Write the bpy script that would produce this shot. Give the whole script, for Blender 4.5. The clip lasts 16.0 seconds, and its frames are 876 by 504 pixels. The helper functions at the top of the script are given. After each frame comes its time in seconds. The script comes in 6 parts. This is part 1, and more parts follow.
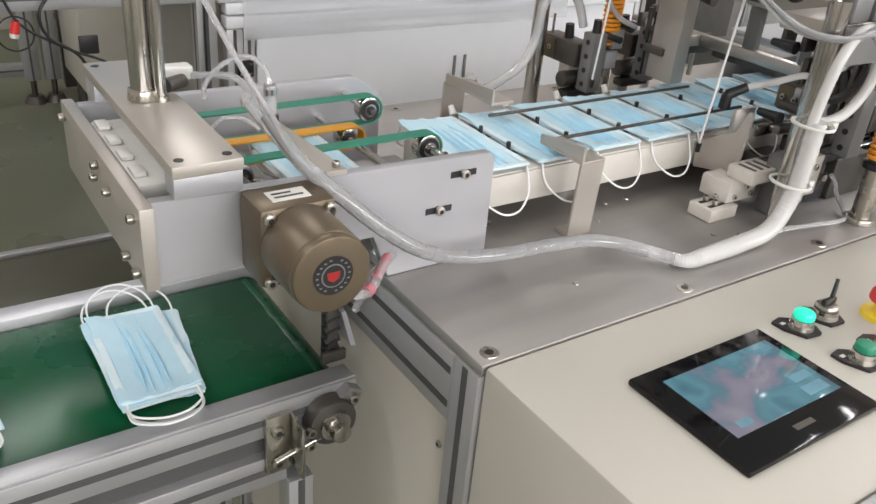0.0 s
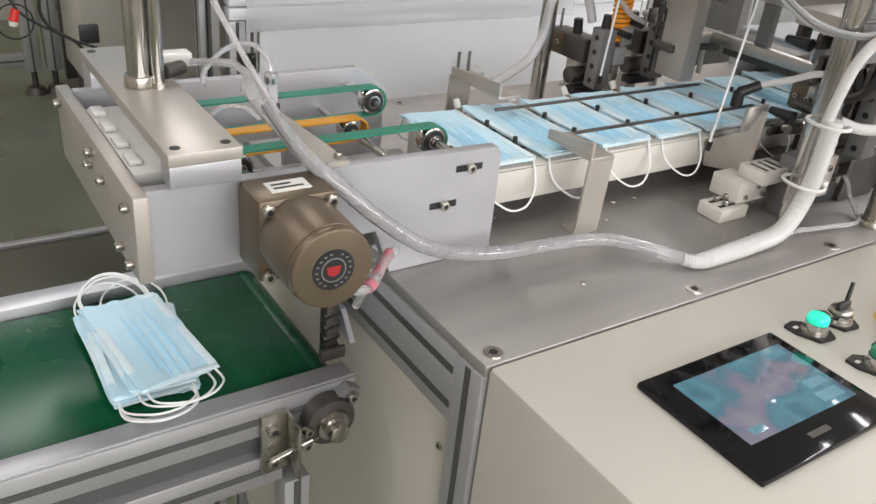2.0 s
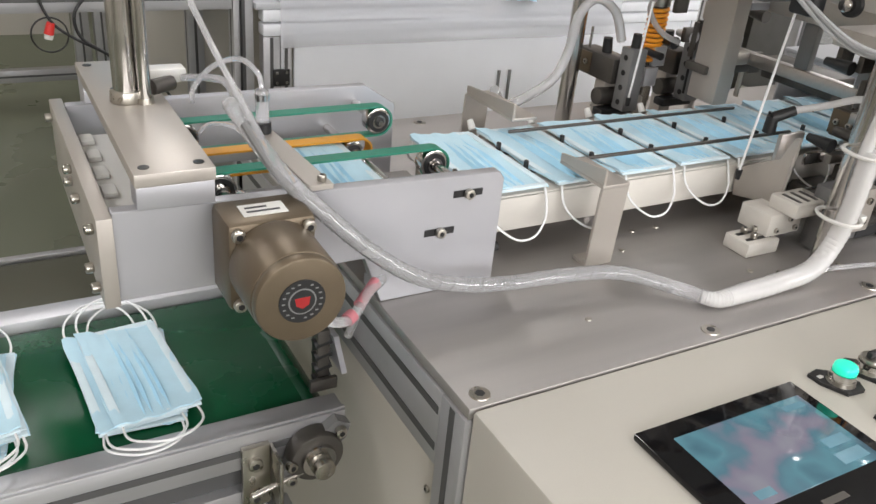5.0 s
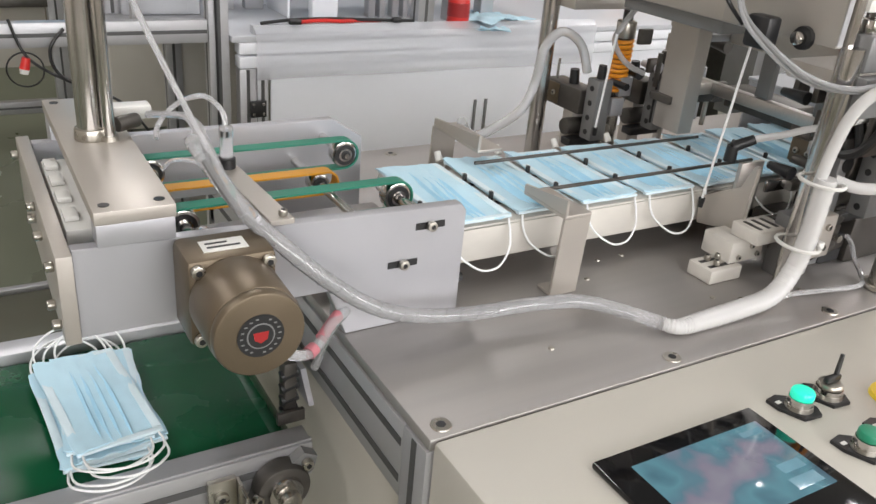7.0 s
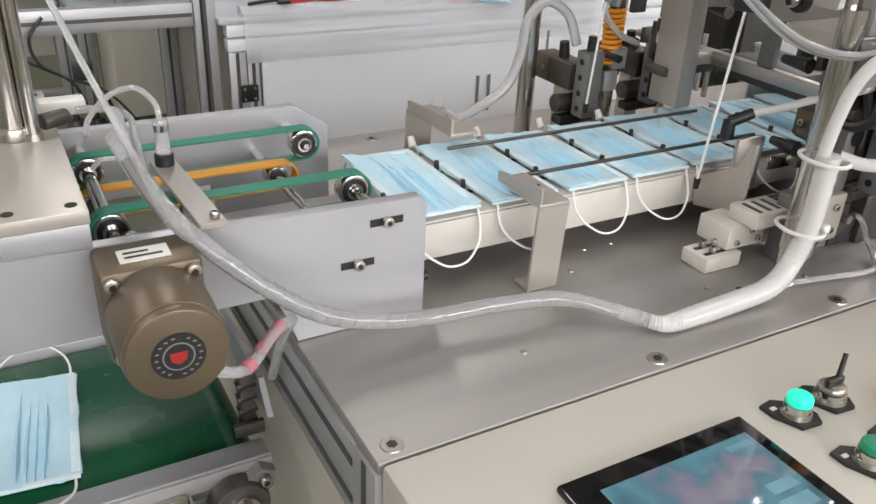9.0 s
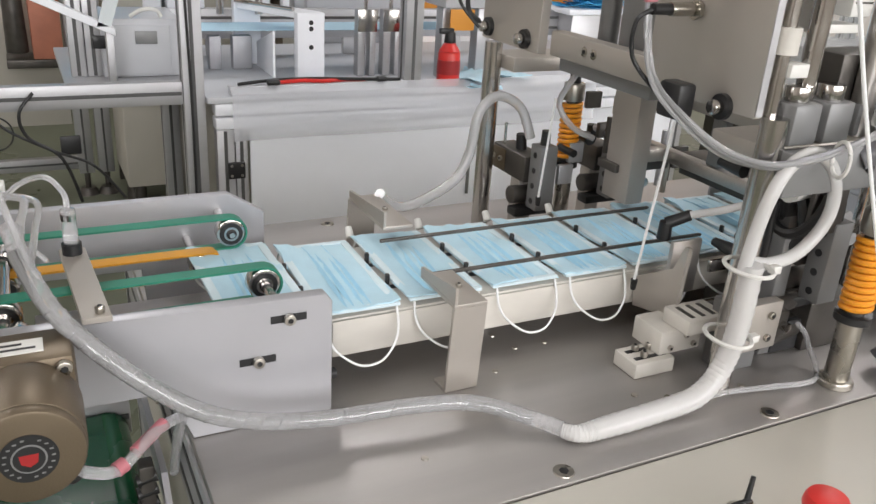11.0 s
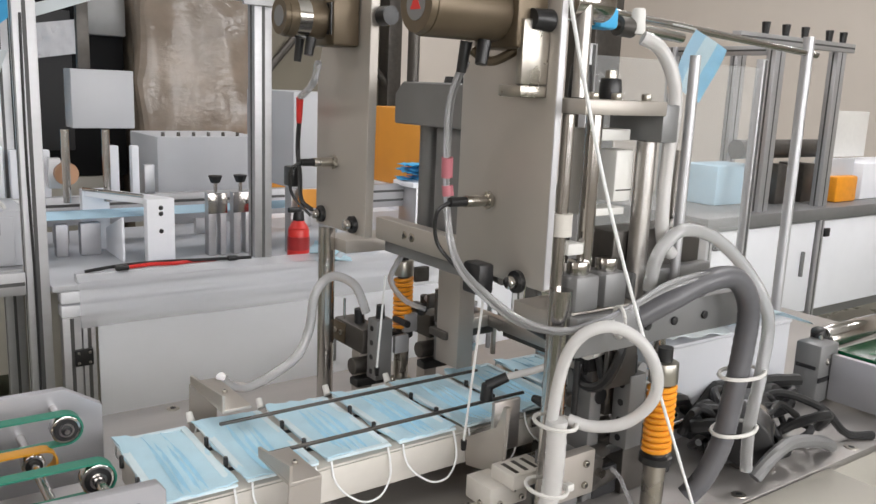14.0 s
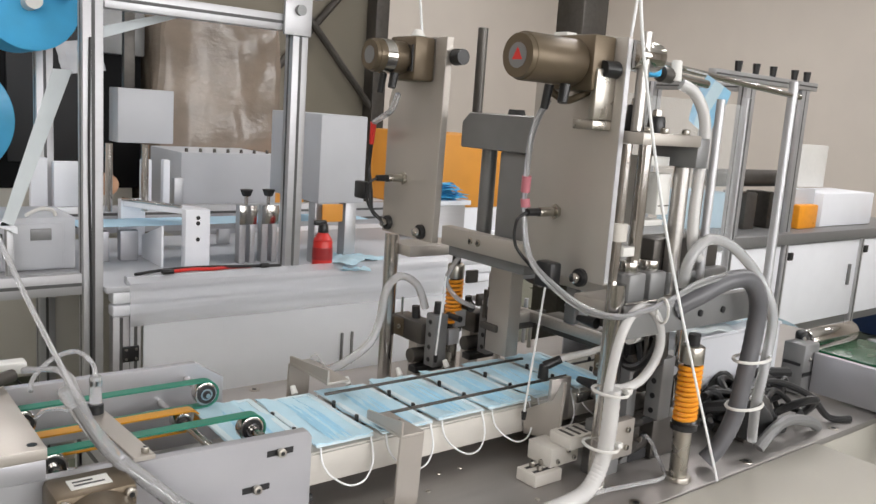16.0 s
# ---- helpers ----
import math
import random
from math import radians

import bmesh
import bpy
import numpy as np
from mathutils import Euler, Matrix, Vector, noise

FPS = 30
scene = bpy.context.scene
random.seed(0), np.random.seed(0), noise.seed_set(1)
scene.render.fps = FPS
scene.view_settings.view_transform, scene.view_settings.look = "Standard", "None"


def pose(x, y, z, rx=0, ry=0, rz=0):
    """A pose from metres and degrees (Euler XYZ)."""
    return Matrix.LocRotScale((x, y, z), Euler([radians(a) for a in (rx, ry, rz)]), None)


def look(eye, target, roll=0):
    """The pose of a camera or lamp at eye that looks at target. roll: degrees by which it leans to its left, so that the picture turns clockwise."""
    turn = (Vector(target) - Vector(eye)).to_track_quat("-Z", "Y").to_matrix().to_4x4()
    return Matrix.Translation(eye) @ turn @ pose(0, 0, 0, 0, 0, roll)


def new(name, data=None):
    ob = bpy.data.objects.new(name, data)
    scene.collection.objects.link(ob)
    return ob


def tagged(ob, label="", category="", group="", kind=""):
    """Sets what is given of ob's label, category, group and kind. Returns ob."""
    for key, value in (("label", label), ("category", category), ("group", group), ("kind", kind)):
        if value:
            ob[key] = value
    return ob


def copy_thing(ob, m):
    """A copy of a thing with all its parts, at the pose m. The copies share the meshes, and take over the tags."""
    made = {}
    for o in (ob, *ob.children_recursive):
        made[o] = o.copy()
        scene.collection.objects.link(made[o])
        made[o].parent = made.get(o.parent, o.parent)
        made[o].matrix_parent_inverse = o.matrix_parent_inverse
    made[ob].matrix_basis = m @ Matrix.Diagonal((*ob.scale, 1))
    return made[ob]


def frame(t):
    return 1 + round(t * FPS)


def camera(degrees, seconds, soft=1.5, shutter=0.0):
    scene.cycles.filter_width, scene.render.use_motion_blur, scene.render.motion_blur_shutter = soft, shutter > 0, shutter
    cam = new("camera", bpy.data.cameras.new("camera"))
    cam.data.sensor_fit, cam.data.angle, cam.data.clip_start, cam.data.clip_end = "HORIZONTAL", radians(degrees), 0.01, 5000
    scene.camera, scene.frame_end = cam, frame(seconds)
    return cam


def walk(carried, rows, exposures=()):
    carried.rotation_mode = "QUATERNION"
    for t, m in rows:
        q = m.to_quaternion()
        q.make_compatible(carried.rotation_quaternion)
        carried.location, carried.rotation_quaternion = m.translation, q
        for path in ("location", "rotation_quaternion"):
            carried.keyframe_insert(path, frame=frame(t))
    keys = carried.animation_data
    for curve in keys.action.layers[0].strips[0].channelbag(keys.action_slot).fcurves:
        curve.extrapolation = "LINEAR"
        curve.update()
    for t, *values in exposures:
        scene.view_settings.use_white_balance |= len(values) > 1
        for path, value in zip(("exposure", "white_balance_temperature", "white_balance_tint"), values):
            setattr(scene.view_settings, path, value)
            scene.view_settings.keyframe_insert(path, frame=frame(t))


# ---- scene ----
EXPOSURE = -0.38
cam = camera(56.2, 16.0)
PATH = [
    (0, (-0.407, -0.473, 1.239), (0.616, 0.955, 0.283), 5.2),
    (0.5, (-0.439, -0.467, 1.237), (0.614, 0.94, 0.283), 5.4),
    (1, (-0.436, -0.456, 1.231), (0.598, 0.966, 0.277), 6.4),
    (1.5, (-0.427, -0.454, 1.23), (0.598, 0.972, 0.274), 6.3),
    (2, (-0.398, -0.455, 1.224), (0.624, 0.972, 0.267), 6.1),
    (2.5, (-0.352, -0.457, 1.215), (0.651, 0.984, 0.257), 6.0),
    (3, (-0.317, -0.453, 1.212), (0.605, 1.036, 0.246), 6.1),
    (3.5, (-0.318, -0.442, 1.213), (0.563, 1.069, 0.244), 5.6),
    (6, (-0.327, -0.446, 1.224), (0.62, 1.064, 0.317), 6.0),
    (6.5, (-0.329, -0.449, 1.228), (0.624, 1.065, 0.335), 6.1),
    (7, (-0.306, -0.46, 1.228), (0.647, 1.065, 0.354), 5.3),
    (7.5, (-0.279, -0.468, 1.226), (0.676, 1.056, 0.352), 5.4),
    (8, (-0.268, -0.436, 1.222), (0.676, 1.082, 0.325), 4.0),
    (8.2, (-0.264, -0.425, 1.219), (0.672, 1.088, 0.306), 3.5),
    (10.3, (-0.119, -0.45, 1.225), (0.688, 1.126, 0.294), 3.6),
    (10.5, (-0.114, -0.453, 1.234), (0.702, 1.157, 0.374), 3.4),
    (11, (-0.11, -0.458, 1.242), (0.741, 1.176, 0.463), 3.7),
    (11.5, (-0.106, -0.463, 1.252), (0.807, 1.168, 0.539), 4.4),
    (12, (-0.102, -0.472, 1.264), (0.87, 1.17, 0.664), 4.0),
    (12.5, (-0.098, -0.48, 1.27), (0.939, 1.139, 0.72), 3.7),
    (13, (-0.094, -0.497, 1.28), (1.024, 1.091, 0.802), 2.9),
    (13.5, (-0.098, -0.514, 1.282), (1.057, 1.063, 0.857), 2.5),
    (14, (-0.104, -0.537, 1.284), (1.053, 1.046, 0.891), 2.4),
    (14.5, (-0.11, -0.546, 1.29), (1.053, 1.039, 0.922), 2.4),
    (15, (-0.182, -0.541, 1.3), (1.055, 0.995, 0.973), 2.9),
    (15.5, (-0.276, -0.561, 1.298), (0.972, 0.967, 0.976), 3.1),
    (16, (-0.345, -0.607, 1.286), (0.894, 0.927, 0.951), 4.0),
]
walk(cam, [(t, look(eye, target, roll)) for t, eye, target, roll in PATH], [(0.0, EXPOSURE + 0.05), (8.2, EXPOSURE + 0.05), (10.5, EXPOSURE - 0.04), (12.5, EXPOSURE - 0.13), (16.0, EXPOSURE - 0.16)])

# ---- world and lamps ----
world = bpy.data.worlds.new("world")
scene.world = world
world.use_nodes = True
world.node_tree.nodes["Background"].inputs[0].default_value = (0.9, 0.95, 1.0, 1)
world.node_tree.nodes["Background"].inputs[1].default_value = 0.2

# the two lamps at x 6.2 are added to brighten the beige wall
LAMPS = [(-2.4, 0.4), (-2.4, 3.0), (-2.4, 5.8), (0.6, 3.0), (0.6, 5.8), (3.2, -0.4), (4.15, 1.95), (3.2, 5.8), (6.4, 3.6), (6.2, 0.4), (6.2, 5.8)]
LAMP_POWER = 48.0
LAMP_TURN = radians(-34)
for lx, ly in LAMPS:
    data = bpy.data.lights.new("tube_lamp", "AREA")
    data.shape, data.size, data.size_y, data.energy, data.color = "RECTANGLE", 0.12, 1.5, LAMP_POWER, (1.0, 0.97, 0.98)
    lamp = new("tube_lamp", data)
    lamp.location, lamp.rotation_euler = (lx, ly, 3.88), (0, 0, LAMP_TURN)

# unseen windows, added behind the camera to light the faces turned towards it
FILL_WINDOWS = [(-2.6, -0.6), (0.0, 2.0), (2.6, 4.6)]
FILL_WINDOW_POWER = 104.0
for x0, x1 in FILL_WINDOWS:
    data = bpy.data.lights.new("window_daylight", "AREA")
    data.shape, data.size, data.size_y, data.energy, data.color = "RECTANGLE", x1 - x0 - 0.1, 1.7, FILL_WINDOW_POWER, (1.0, 0.985, 0.985)
    lamp = new("window_daylight", data)
    lamp.location, lamp.rotation_euler = ((x0 + x1) / 2, -3.97, 2.0), (radians(90), 0, 0)


# ---- materials ----
def material(name, color, rough=0.5, metal=0.0, vary=0.12, scale=30.0, bump=0.0, bscale=200.0, stretch=(1, 1, 1), emit=0.0, rvary=0.1, trans=0.0, spec=0.5, sheen=0.0, alpha=1.0, per_object=0.0):
    m = bpy.data.materials.new(name)
    m.use_nodes = True
    nt = m.node_tree
    b = nt.nodes["Principled BSDF"]
    co = nt.nodes.new("ShaderNodeTexCoord")
    mp = nt.nodes.new("ShaderNodeMapping")
    mp.inputs["Scale"].default_value = stretch
    nt.links.new(co.outputs["Object"], mp.inputs[0])
    n1 = nt.nodes.new("ShaderNodeTexNoise")
    n1.inputs["Scale"].default_value, n1.inputs["Detail"].default_value = scale, 5.0
    n2 = nt.nodes.new("ShaderNodeTexNoise")
    n2.inputs["Scale"].default_value, n2.inputs["Detail"].default_value = scale * 0.13, 3.0
    nt.links.new(mp.outputs[0], n1.inputs["Vector"])
    nt.links.new(co.outputs["Object"], n2.inputs["Vector"])
    add = nt.nodes.new("ShaderNodeMath")
    add.operation = "ADD"
    nt.links.new(n1.outputs[0], add.inputs[0])
    nt.links.new(n2.outputs[0], add.inputs[1])
    src = add.outputs[0]
    if per_object:
        info = nt.nodes.new("ShaderNodeObjectInfo")
        mul = nt.nodes.new("ShaderNodeMath")
        mul.operation = "MULTIPLY_ADD"
        mul.inputs[1].default_value = per_object
        nt.links.new(info.outputs["Random"], mul.inputs[0])
        nt.links.new(src, mul.inputs[2])
        src = mul.outputs[0]
    ramp = nt.nodes.new("ShaderNodeMapRange")
    ramp.inputs[1].default_value, ramp.inputs[2].default_value = 0.6, 1.4 + per_object
    ramp.inputs[3].default_value, ramp.inputs[4].default_value = 1 - vary, 1 + vary
    nt.links.new(src, ramp.inputs[0])
    mix = nt.nodes.new("ShaderNodeVectorMath")
    mix.operation = "SCALE"
    mix.inputs[0].default_value = color
    nt.links.new(ramp.outputs[0], mix.inputs["Scale"])
    nt.links.new(mix.outputs[0], b.inputs["Base Color"])
    rr = nt.nodes.new("ShaderNodeMapRange")
    rr.inputs[1].default_value, rr.inputs[2].default_value = 0.6, 1.4
    rr.inputs[3].default_value, rr.inputs[4].default_value = max(0.02, rough - rvary), min(1, rough + rvary)
    nt.links.new(add.outputs[0], rr.inputs[0])
    nt.links.new(rr.outputs[0], b.inputs["Roughness"])
    b.inputs["Metallic"].default_value = metal
    b.inputs["Specular IOR Level"].default_value = spec
    b.inputs["Transmission Weight"].default_value = trans
    b.inputs["Sheen Weight"].default_value = sheen
    b.inputs["Alpha"].default_value = alpha
    if bump:
        n3 = nt.nodes.new("ShaderNodeTexNoise")
        n3.inputs["Scale"].default_value, n3.inputs["Detail"].default_value = bscale, 4.0
        nt.links.new(mp.outputs[0], n3.inputs["Vector"])
        bp = nt.nodes.new("ShaderNodeBump")
        bp.inputs["Strength"].default_value, bp.inputs["Distance"].default_value = bump, 0.002
        nt.links.new(n3.outputs[0], bp.inputs["Height"])
        nt.links.new(bp.outputs[0], b.inputs["Normal"])
    if emit:
        b.inputs["Emission Color"].default_value = (*color, 1)
        b.inputs["Emission Strength"].default_value = emit
    return m


STEEL = material("brushed_steel", (0.50, 0.48, 0.46), 0.36, 1.0, 0.10, 60, 0.06, 300, (0.15, 4, 4))
STEEL_TABLE = material("satin_steel_plate", (0.43, 0.41, 0.395), 0.47, 0.80, 0.15, 9, 0.07, 350, (0.2, 3, 1), rvary=0.08)
CHROME = material("polished_steel", (0.56, 0.54, 0.52), 0.16, 1.0, 0.06, 20)
NICKEL = material("nickel_plate", (0.46, 0.435, 0.39), 0.30, 1.0, 0.10, 30)
ALU = material("anodised_aluminium", (0.51, 0.51, 0.525), 0.44, 0.72, 0.07, 25, 0.04, 400, (0.2, 3, 3))
ALU_PLATE = material("clear_anodised_plate", (0.46, 0.46, 0.485), 0.42, 0.55, 0.06, 18, 0.03, 500)
WARM_PLATE = material("hard_chromed_plate", (0.47, 0.435, 0.395), 0.42, 0.50, 0.10, 10, 0.04, 400)
SLOT = material("profile_slot", (0.10, 0.10, 0.10), 0.6, 0.3)
CREAM = material("cream_powder_coat", (0.52, 0.495, 0.44), 0.45, 0.0, 0.05, 8, 0.10, 900)
WHITE = material("white_powder_coat", (0.85, 0.865, 0.91), 0.4, 0.0, 0.04, 8, 0.05, 900)
BELT = material("green_pvc_belt", (0.002, 0.072, 0.026), 0.28, 0.0, 0.14, 12, 0.02, 500, rvary=0.05, spec=0.32)
BRONZE = material("bronze_motor_paint", (0.140, 0.108, 0.072), 0.40, 0.55, 0.12, 25, 0.08, 600)
BLACK = material("black_plastic", (0.015, 0.015, 0.016), 0.38, 0.0, 0.2, 40)
RUBBER = material("dark_rubber", (0.03, 0.03, 0.032), 0.7, 0.0, 0.2, 40)
DARK = material("blackened_steel", (0.10, 0.092, 0.084), 0.42, 0.65, 0.25, 40)
GREYBOX = material("light_grey_plastic", (0.52, 0.53, 0.56), 0.42, 0.0, 0.06, 9, 0.06, 500)
GREYMETAL = material("grey_painted_steel", (0.22, 0.22, 0.222), 0.42, 0.35, 0.12, 20, 0.05, 400)
GREENBELT = material("green_flat_belt", (0.02, 0.20, 0.13), 0.5, 0.0, 0.12, 40)
ORANGEBELT = material("orange_flat_belt", (0.72, 0.33, 0.02), 0.5, 0.0, 0.12, 40)
SPRING = material("orange_spring_paint", (0.85, 0.33, 0.02), 0.35, 0.0, 0.12, 40)
MASKFOLD = material("blue_folded_nonwoven", (0.39, 0.67, 0.84), 0.85, 0.0, 0.08, 80, 0.25, 1500, sheen=0.2)
MASK = material("blue_nonwoven", (0.50, 0.725, 0.84), 0.85, 0.0, 0.09, 60, 0.30, 1200, sheen=0.2, per_object=0.4)
MASKPALE = material("pale_nonwoven", (0.66, 0.79, 0.85), 0.85, 0.0, 0.06, 60, 0.30, 1200, sheen=0.2)
PALEWEB = material("pale_web", (0.62, 0.67, 0.69), 0.5, 0.0, 0.06, 20, 0.1, 200)
CLING = material("clear_film_sheet", (0.94, 0.955, 1.0), 0.18, 0.0, 0.05, 14, 0.3, 30, (0.12, 1, 2), alpha=0.42)
BEDWHITE = material("worn_cream_plastic", (0.62, 0.59, 0.54), 0.45, 0.0, 0.2, 22, 0.05, 300, (0.4, 1, 1))
SALMON = material("salmon_painted_steel", (0.52, 0.20, 0.13), 0.55, 0.0, 0.15, 20)
ELASTIC = material("white_elastic", (0.86, 0.87, 0.87), 0.8, 0.0, 0.05, 200, 0.3, 2500)
PVC = material("clear_spiral_wrap", (0.88, 0.88, 0.90), 0.12, 0.0, 0.05, 20, 0.10, 160, trans=0.74)
MILKY = material("milky_tube", (0.82, 0.81, 0.80), 0.22, 0.0, 0.05, 20, 0.02, 250, trans=0.38)
CLEARTUBE = material("clear_air_tube", (0.78, 0.78, 0.79), 0.15, 0.0, 0.05, 20, 0.02, 250, trans=0.66)
BUNDLE = material("wires_in_clear_wrap", (0.50, 0.50, 0.54), 0.2, 0.0, 0.25, 60, 0.1, 200, (1, 1, 0.3), trans=0.3)
DARKHOSE = material("dark_grey_hose", (0.12, 0.12, 0.13), 0.34, 0.0, 0.15, 30, 0.06, 200)
WHITEPLASTIC = material("white_plastic", (0.70, 0.69, 0.66), 0.4, 0.0, 0.05, 40)
GLASS = material("dark_panel_glass", (0.006, 0.006, 0.007), 0.07, 0.0, 0.1, 10, rvary=0.02, spec=0.30)


def screen_material(name, strength):
    """A lit display: soft patches of lilac, teal and blue under smooth glass."""
    m = bpy.data.materials.new(name)
    m.use_nodes = True
    nt = m.node_tree
    b = nt.nodes["Principled BSDF"]
    co = nt.nodes.new("ShaderNodeTexCoord")
    n1 = nt.nodes.new("ShaderNodeTexNoise")
    n1.inputs["Scale"].default_value, n1.inputs["Detail"].default_value = 17.0, 2.5
    nt.links.new(co.outputs["Object"], n1.inputs["Vector"])
    ramp = nt.nodes.new("ShaderNodeValToRGB")
    stops = [(0.30, (0.33, 0.33, 0.37, 1)), (0.44, (0.25, 0.23, 0.30, 1)), (0.51, (0.10, 0.22, 0.28, 1)), (0.60, (0.11, 0.29, 0.35, 1)), (0.72, (0.05, 0.13, 0.18, 1))]
    while len(ramp.color_ramp.elements) < len(stops):
        ramp.color_ramp.elements.new(0.5)
    for e, (p, c) in zip(ramp.color_ramp.elements, stops):
        e.position, e.color = p, c
    nt.links.new(n1.outputs[0], ramp.inputs[0])
    b.inputs["Base Color"].default_value = (0.02, 0.02, 0.025, 1)
    b.inputs["Roughness"].default_value = 0.07
    b.inputs["Specular IOR Level"].default_value = 0.3
    nt.links.new(ramp.outputs[0], b.inputs["Emission Color"])
    b.inputs["Emission Strength"].default_value = strength
    return m


SCREEN = screen_material("screen_glow", 1.0)
SCREENBLUE = material("screen_blue_glow", (0.10, 0.20, 0.25), 0.05, 0.0, 0.3, 30, emit=0.6, rvary=0.02)
LITGREEN = material("lit_green_lens", (0.02, 0.72, 0.48), 0.3, 0.0, 0.05, 40, emit=0.7)
GREENCAP = material("green_button", (0.02, 0.25, 0.14), 0.35, 0.0, 0.05, 40)
DARKRED = material("dark_red_print", (0.33, 0.02, 0.022), 0.4, 0.0, 0.1, 60)
RED = material("red_plastic", (0.62, 0.03, 0.025), 0.35, 0.0, 0.08, 40)
PINK = material("pink_tape", (0.48, 0.16, 0.19), 0.5, 0.0, 0.1, 60)
YELLOW = material("yellow_plastic", (0.78, 0.58, 0.04), 0.4, 0.0, 0.08, 40)
FLOOR = material("green_epoxy_floor", (0.135, 0.146, 0.105), 0.30, 0.0, 0.12, 3, 0.04, 60, spec=0.4)
FLOORMAT = material("olive_floor_mat", (0.085, 0.085, 0.06), 0.45, 0.0, 0.15, 8, 0.1, 120)
WALLPAINT = material("beige_wall_paint", (0.72, 0.66, 0.60), 0.75, 0.0, 0.05, 2, 0.08, 300)
CEILPAINT = material("white_ceiling_paint", (0.75, 0.74, 0.72), 0.8, 0.0, 0.04, 2)
LAMPGLOW = material("lamp_diffuser", (1.0, 0.98, 0.95), 0.5, 0.0, 0.0, 5, emit=3.0)
WINDOWPANE = material("window_fill_glow", (0.95, 0.97, 1.0), 0.5, 0.0, 0.0, 5, emit=1.2)
WRAP = material("brown_goods_in_film", (0.25, 0.205, 0.165), 0.18, 0.0, 0.55, 3.2, 1.0, 38, (1, 1, 1.6), rvary=0.08)
MATTBLACK = material("matt_black_paint", (0.010, 0.010, 0.011), 0.75, 0.0, 0.3, 10, spec=0.15)
CARTON = material("orange_carton", (0.70, 0.30, 0.04), 0.6, 0.0, 0.12, 8)
BLUEROLL = material("blue_fabric_roll", (0.06, 0.42, 0.75), 0.6, 0.0, 0.1, 20, 0.2, 300)
BLUEFILM = material("pale_blue_web", (0.45, 0.66, 0.80), 0.5, 0.0, 0.06, 20)
ACRYLIC = material("clear_acrylic", (0.92, 0.95, 0.95), 0.06, 0.0, 0.0, 5, alpha=0.10, rvary=0.02)


# ---- building helpers ----
ORIGIN = {}


def thing(name, label, category, base, group="", kind=""):
    ob = new(name)
    ob.empty_display_size = 0.02
    ob.location = base
    ORIGIN[ob] = Vector(base)
    return tagged(ob, label, category, group, kind)


def part(name, bm, mat, parent=None, label="", smooth=True):
    me = bpy.data.meshes.new(name)
    if parent is not None:
        bmesh.ops.translate(bm, verts=bm.verts, vec=-ORIGIN[parent])
    bm.normal_update()
    if smooth:
        for f in bm.faces:
            f.smooth = True
        for e in bm.edges:
            e.smooth = len(e.link_faces) == 2 and e.calc_face_angle(0.0) < 0.6
    bm.to_mesh(me)
    bm.free()
    me.materials.append(mat)
    ob = new(name, me)
    if parent is not None:
        ob.parent = parent
        ORIGIN[ob] = ORIGIN[parent].copy()
    if label:
        ob["label"] = label
    return ob


def setting(name, bm, mat, label="", category=""):
    ob = part(name, bm, mat)
    ORIGIN[ob] = Vector((0, 0, 0))
    return tagged(ob, label, category, kind="structure")


def bx(x0, x1, y0, y1, z0, z1, bevel=0.001, bm=None):
    bm = bm or bmesh.new()
    m = Matrix.Translation(((x0 + x1) / 2, (y0 + y1) / 2, (z0 + z1) / 2)) @ Matrix.Diagonal((abs(x1 - x0), abs(y1 - y0), abs(z1 - z0), 1))
    vs = bmesh.ops.create_cube(bm, size=1, matrix=m)["verts"]
    bevel = min(bevel, 0.3 * min(abs(x1 - x0), abs(y1 - y0), abs(z1 - z0)))
    if bevel > 0:
        es = list({e for v in vs for e in v.link_edges})
        bmesh.ops.bevel(bm, geom=es, offset=bevel, segments=2, profile=0.5, affect="EDGES")
    return bm


def cy(p0, p1, r0, r1=None, seg=24, bm=None, bevel=0.0):
    bm = bm or bmesh.new()
    r1 = r0 if r1 is None else r1
    a, b = Vector(p0), Vector(p1)
    m = Matrix.Translation((a + b) / 2) @ (b - a).to_track_quat("Z", "Y").to_matrix().to_4x4()
    vs = bmesh.ops.create_cone(bm, cap_ends=True, segments=seg, radius1=r0, radius2=r1, depth=(b - a).length, matrix=m)["verts"]
    if bevel:
        es = [e for e in {e for v in vs for e in v.link_edges} if any(len(f.verts) > 4 for f in e.link_faces)]
        bmesh.ops.bevel(bm, geom=es, offset=bevel, segments=2, profile=0.5, affect="EDGES")
    return bm


def smooth_path(pts, n=8):
    ps = [Vector(p) for p in pts]
    out = []
    for i in range(len(ps) - 1):
        p0, p1, p2, p3 = ps[max(i - 1, 0)], ps[i], ps[i + 1], ps[min(i + 2, len(ps) - 1)]
        for k in range(n):
            t = k / n
            out.append(0.5 * ((2 * p1) + (p2 - p0) * t + (2 * p0 - 5 * p1 + 4 * p2 - p3) * t * t + (3 * p1 - p0 - 3 * p2 + p3) * t ** 3))
    return out + [ps[-1]]


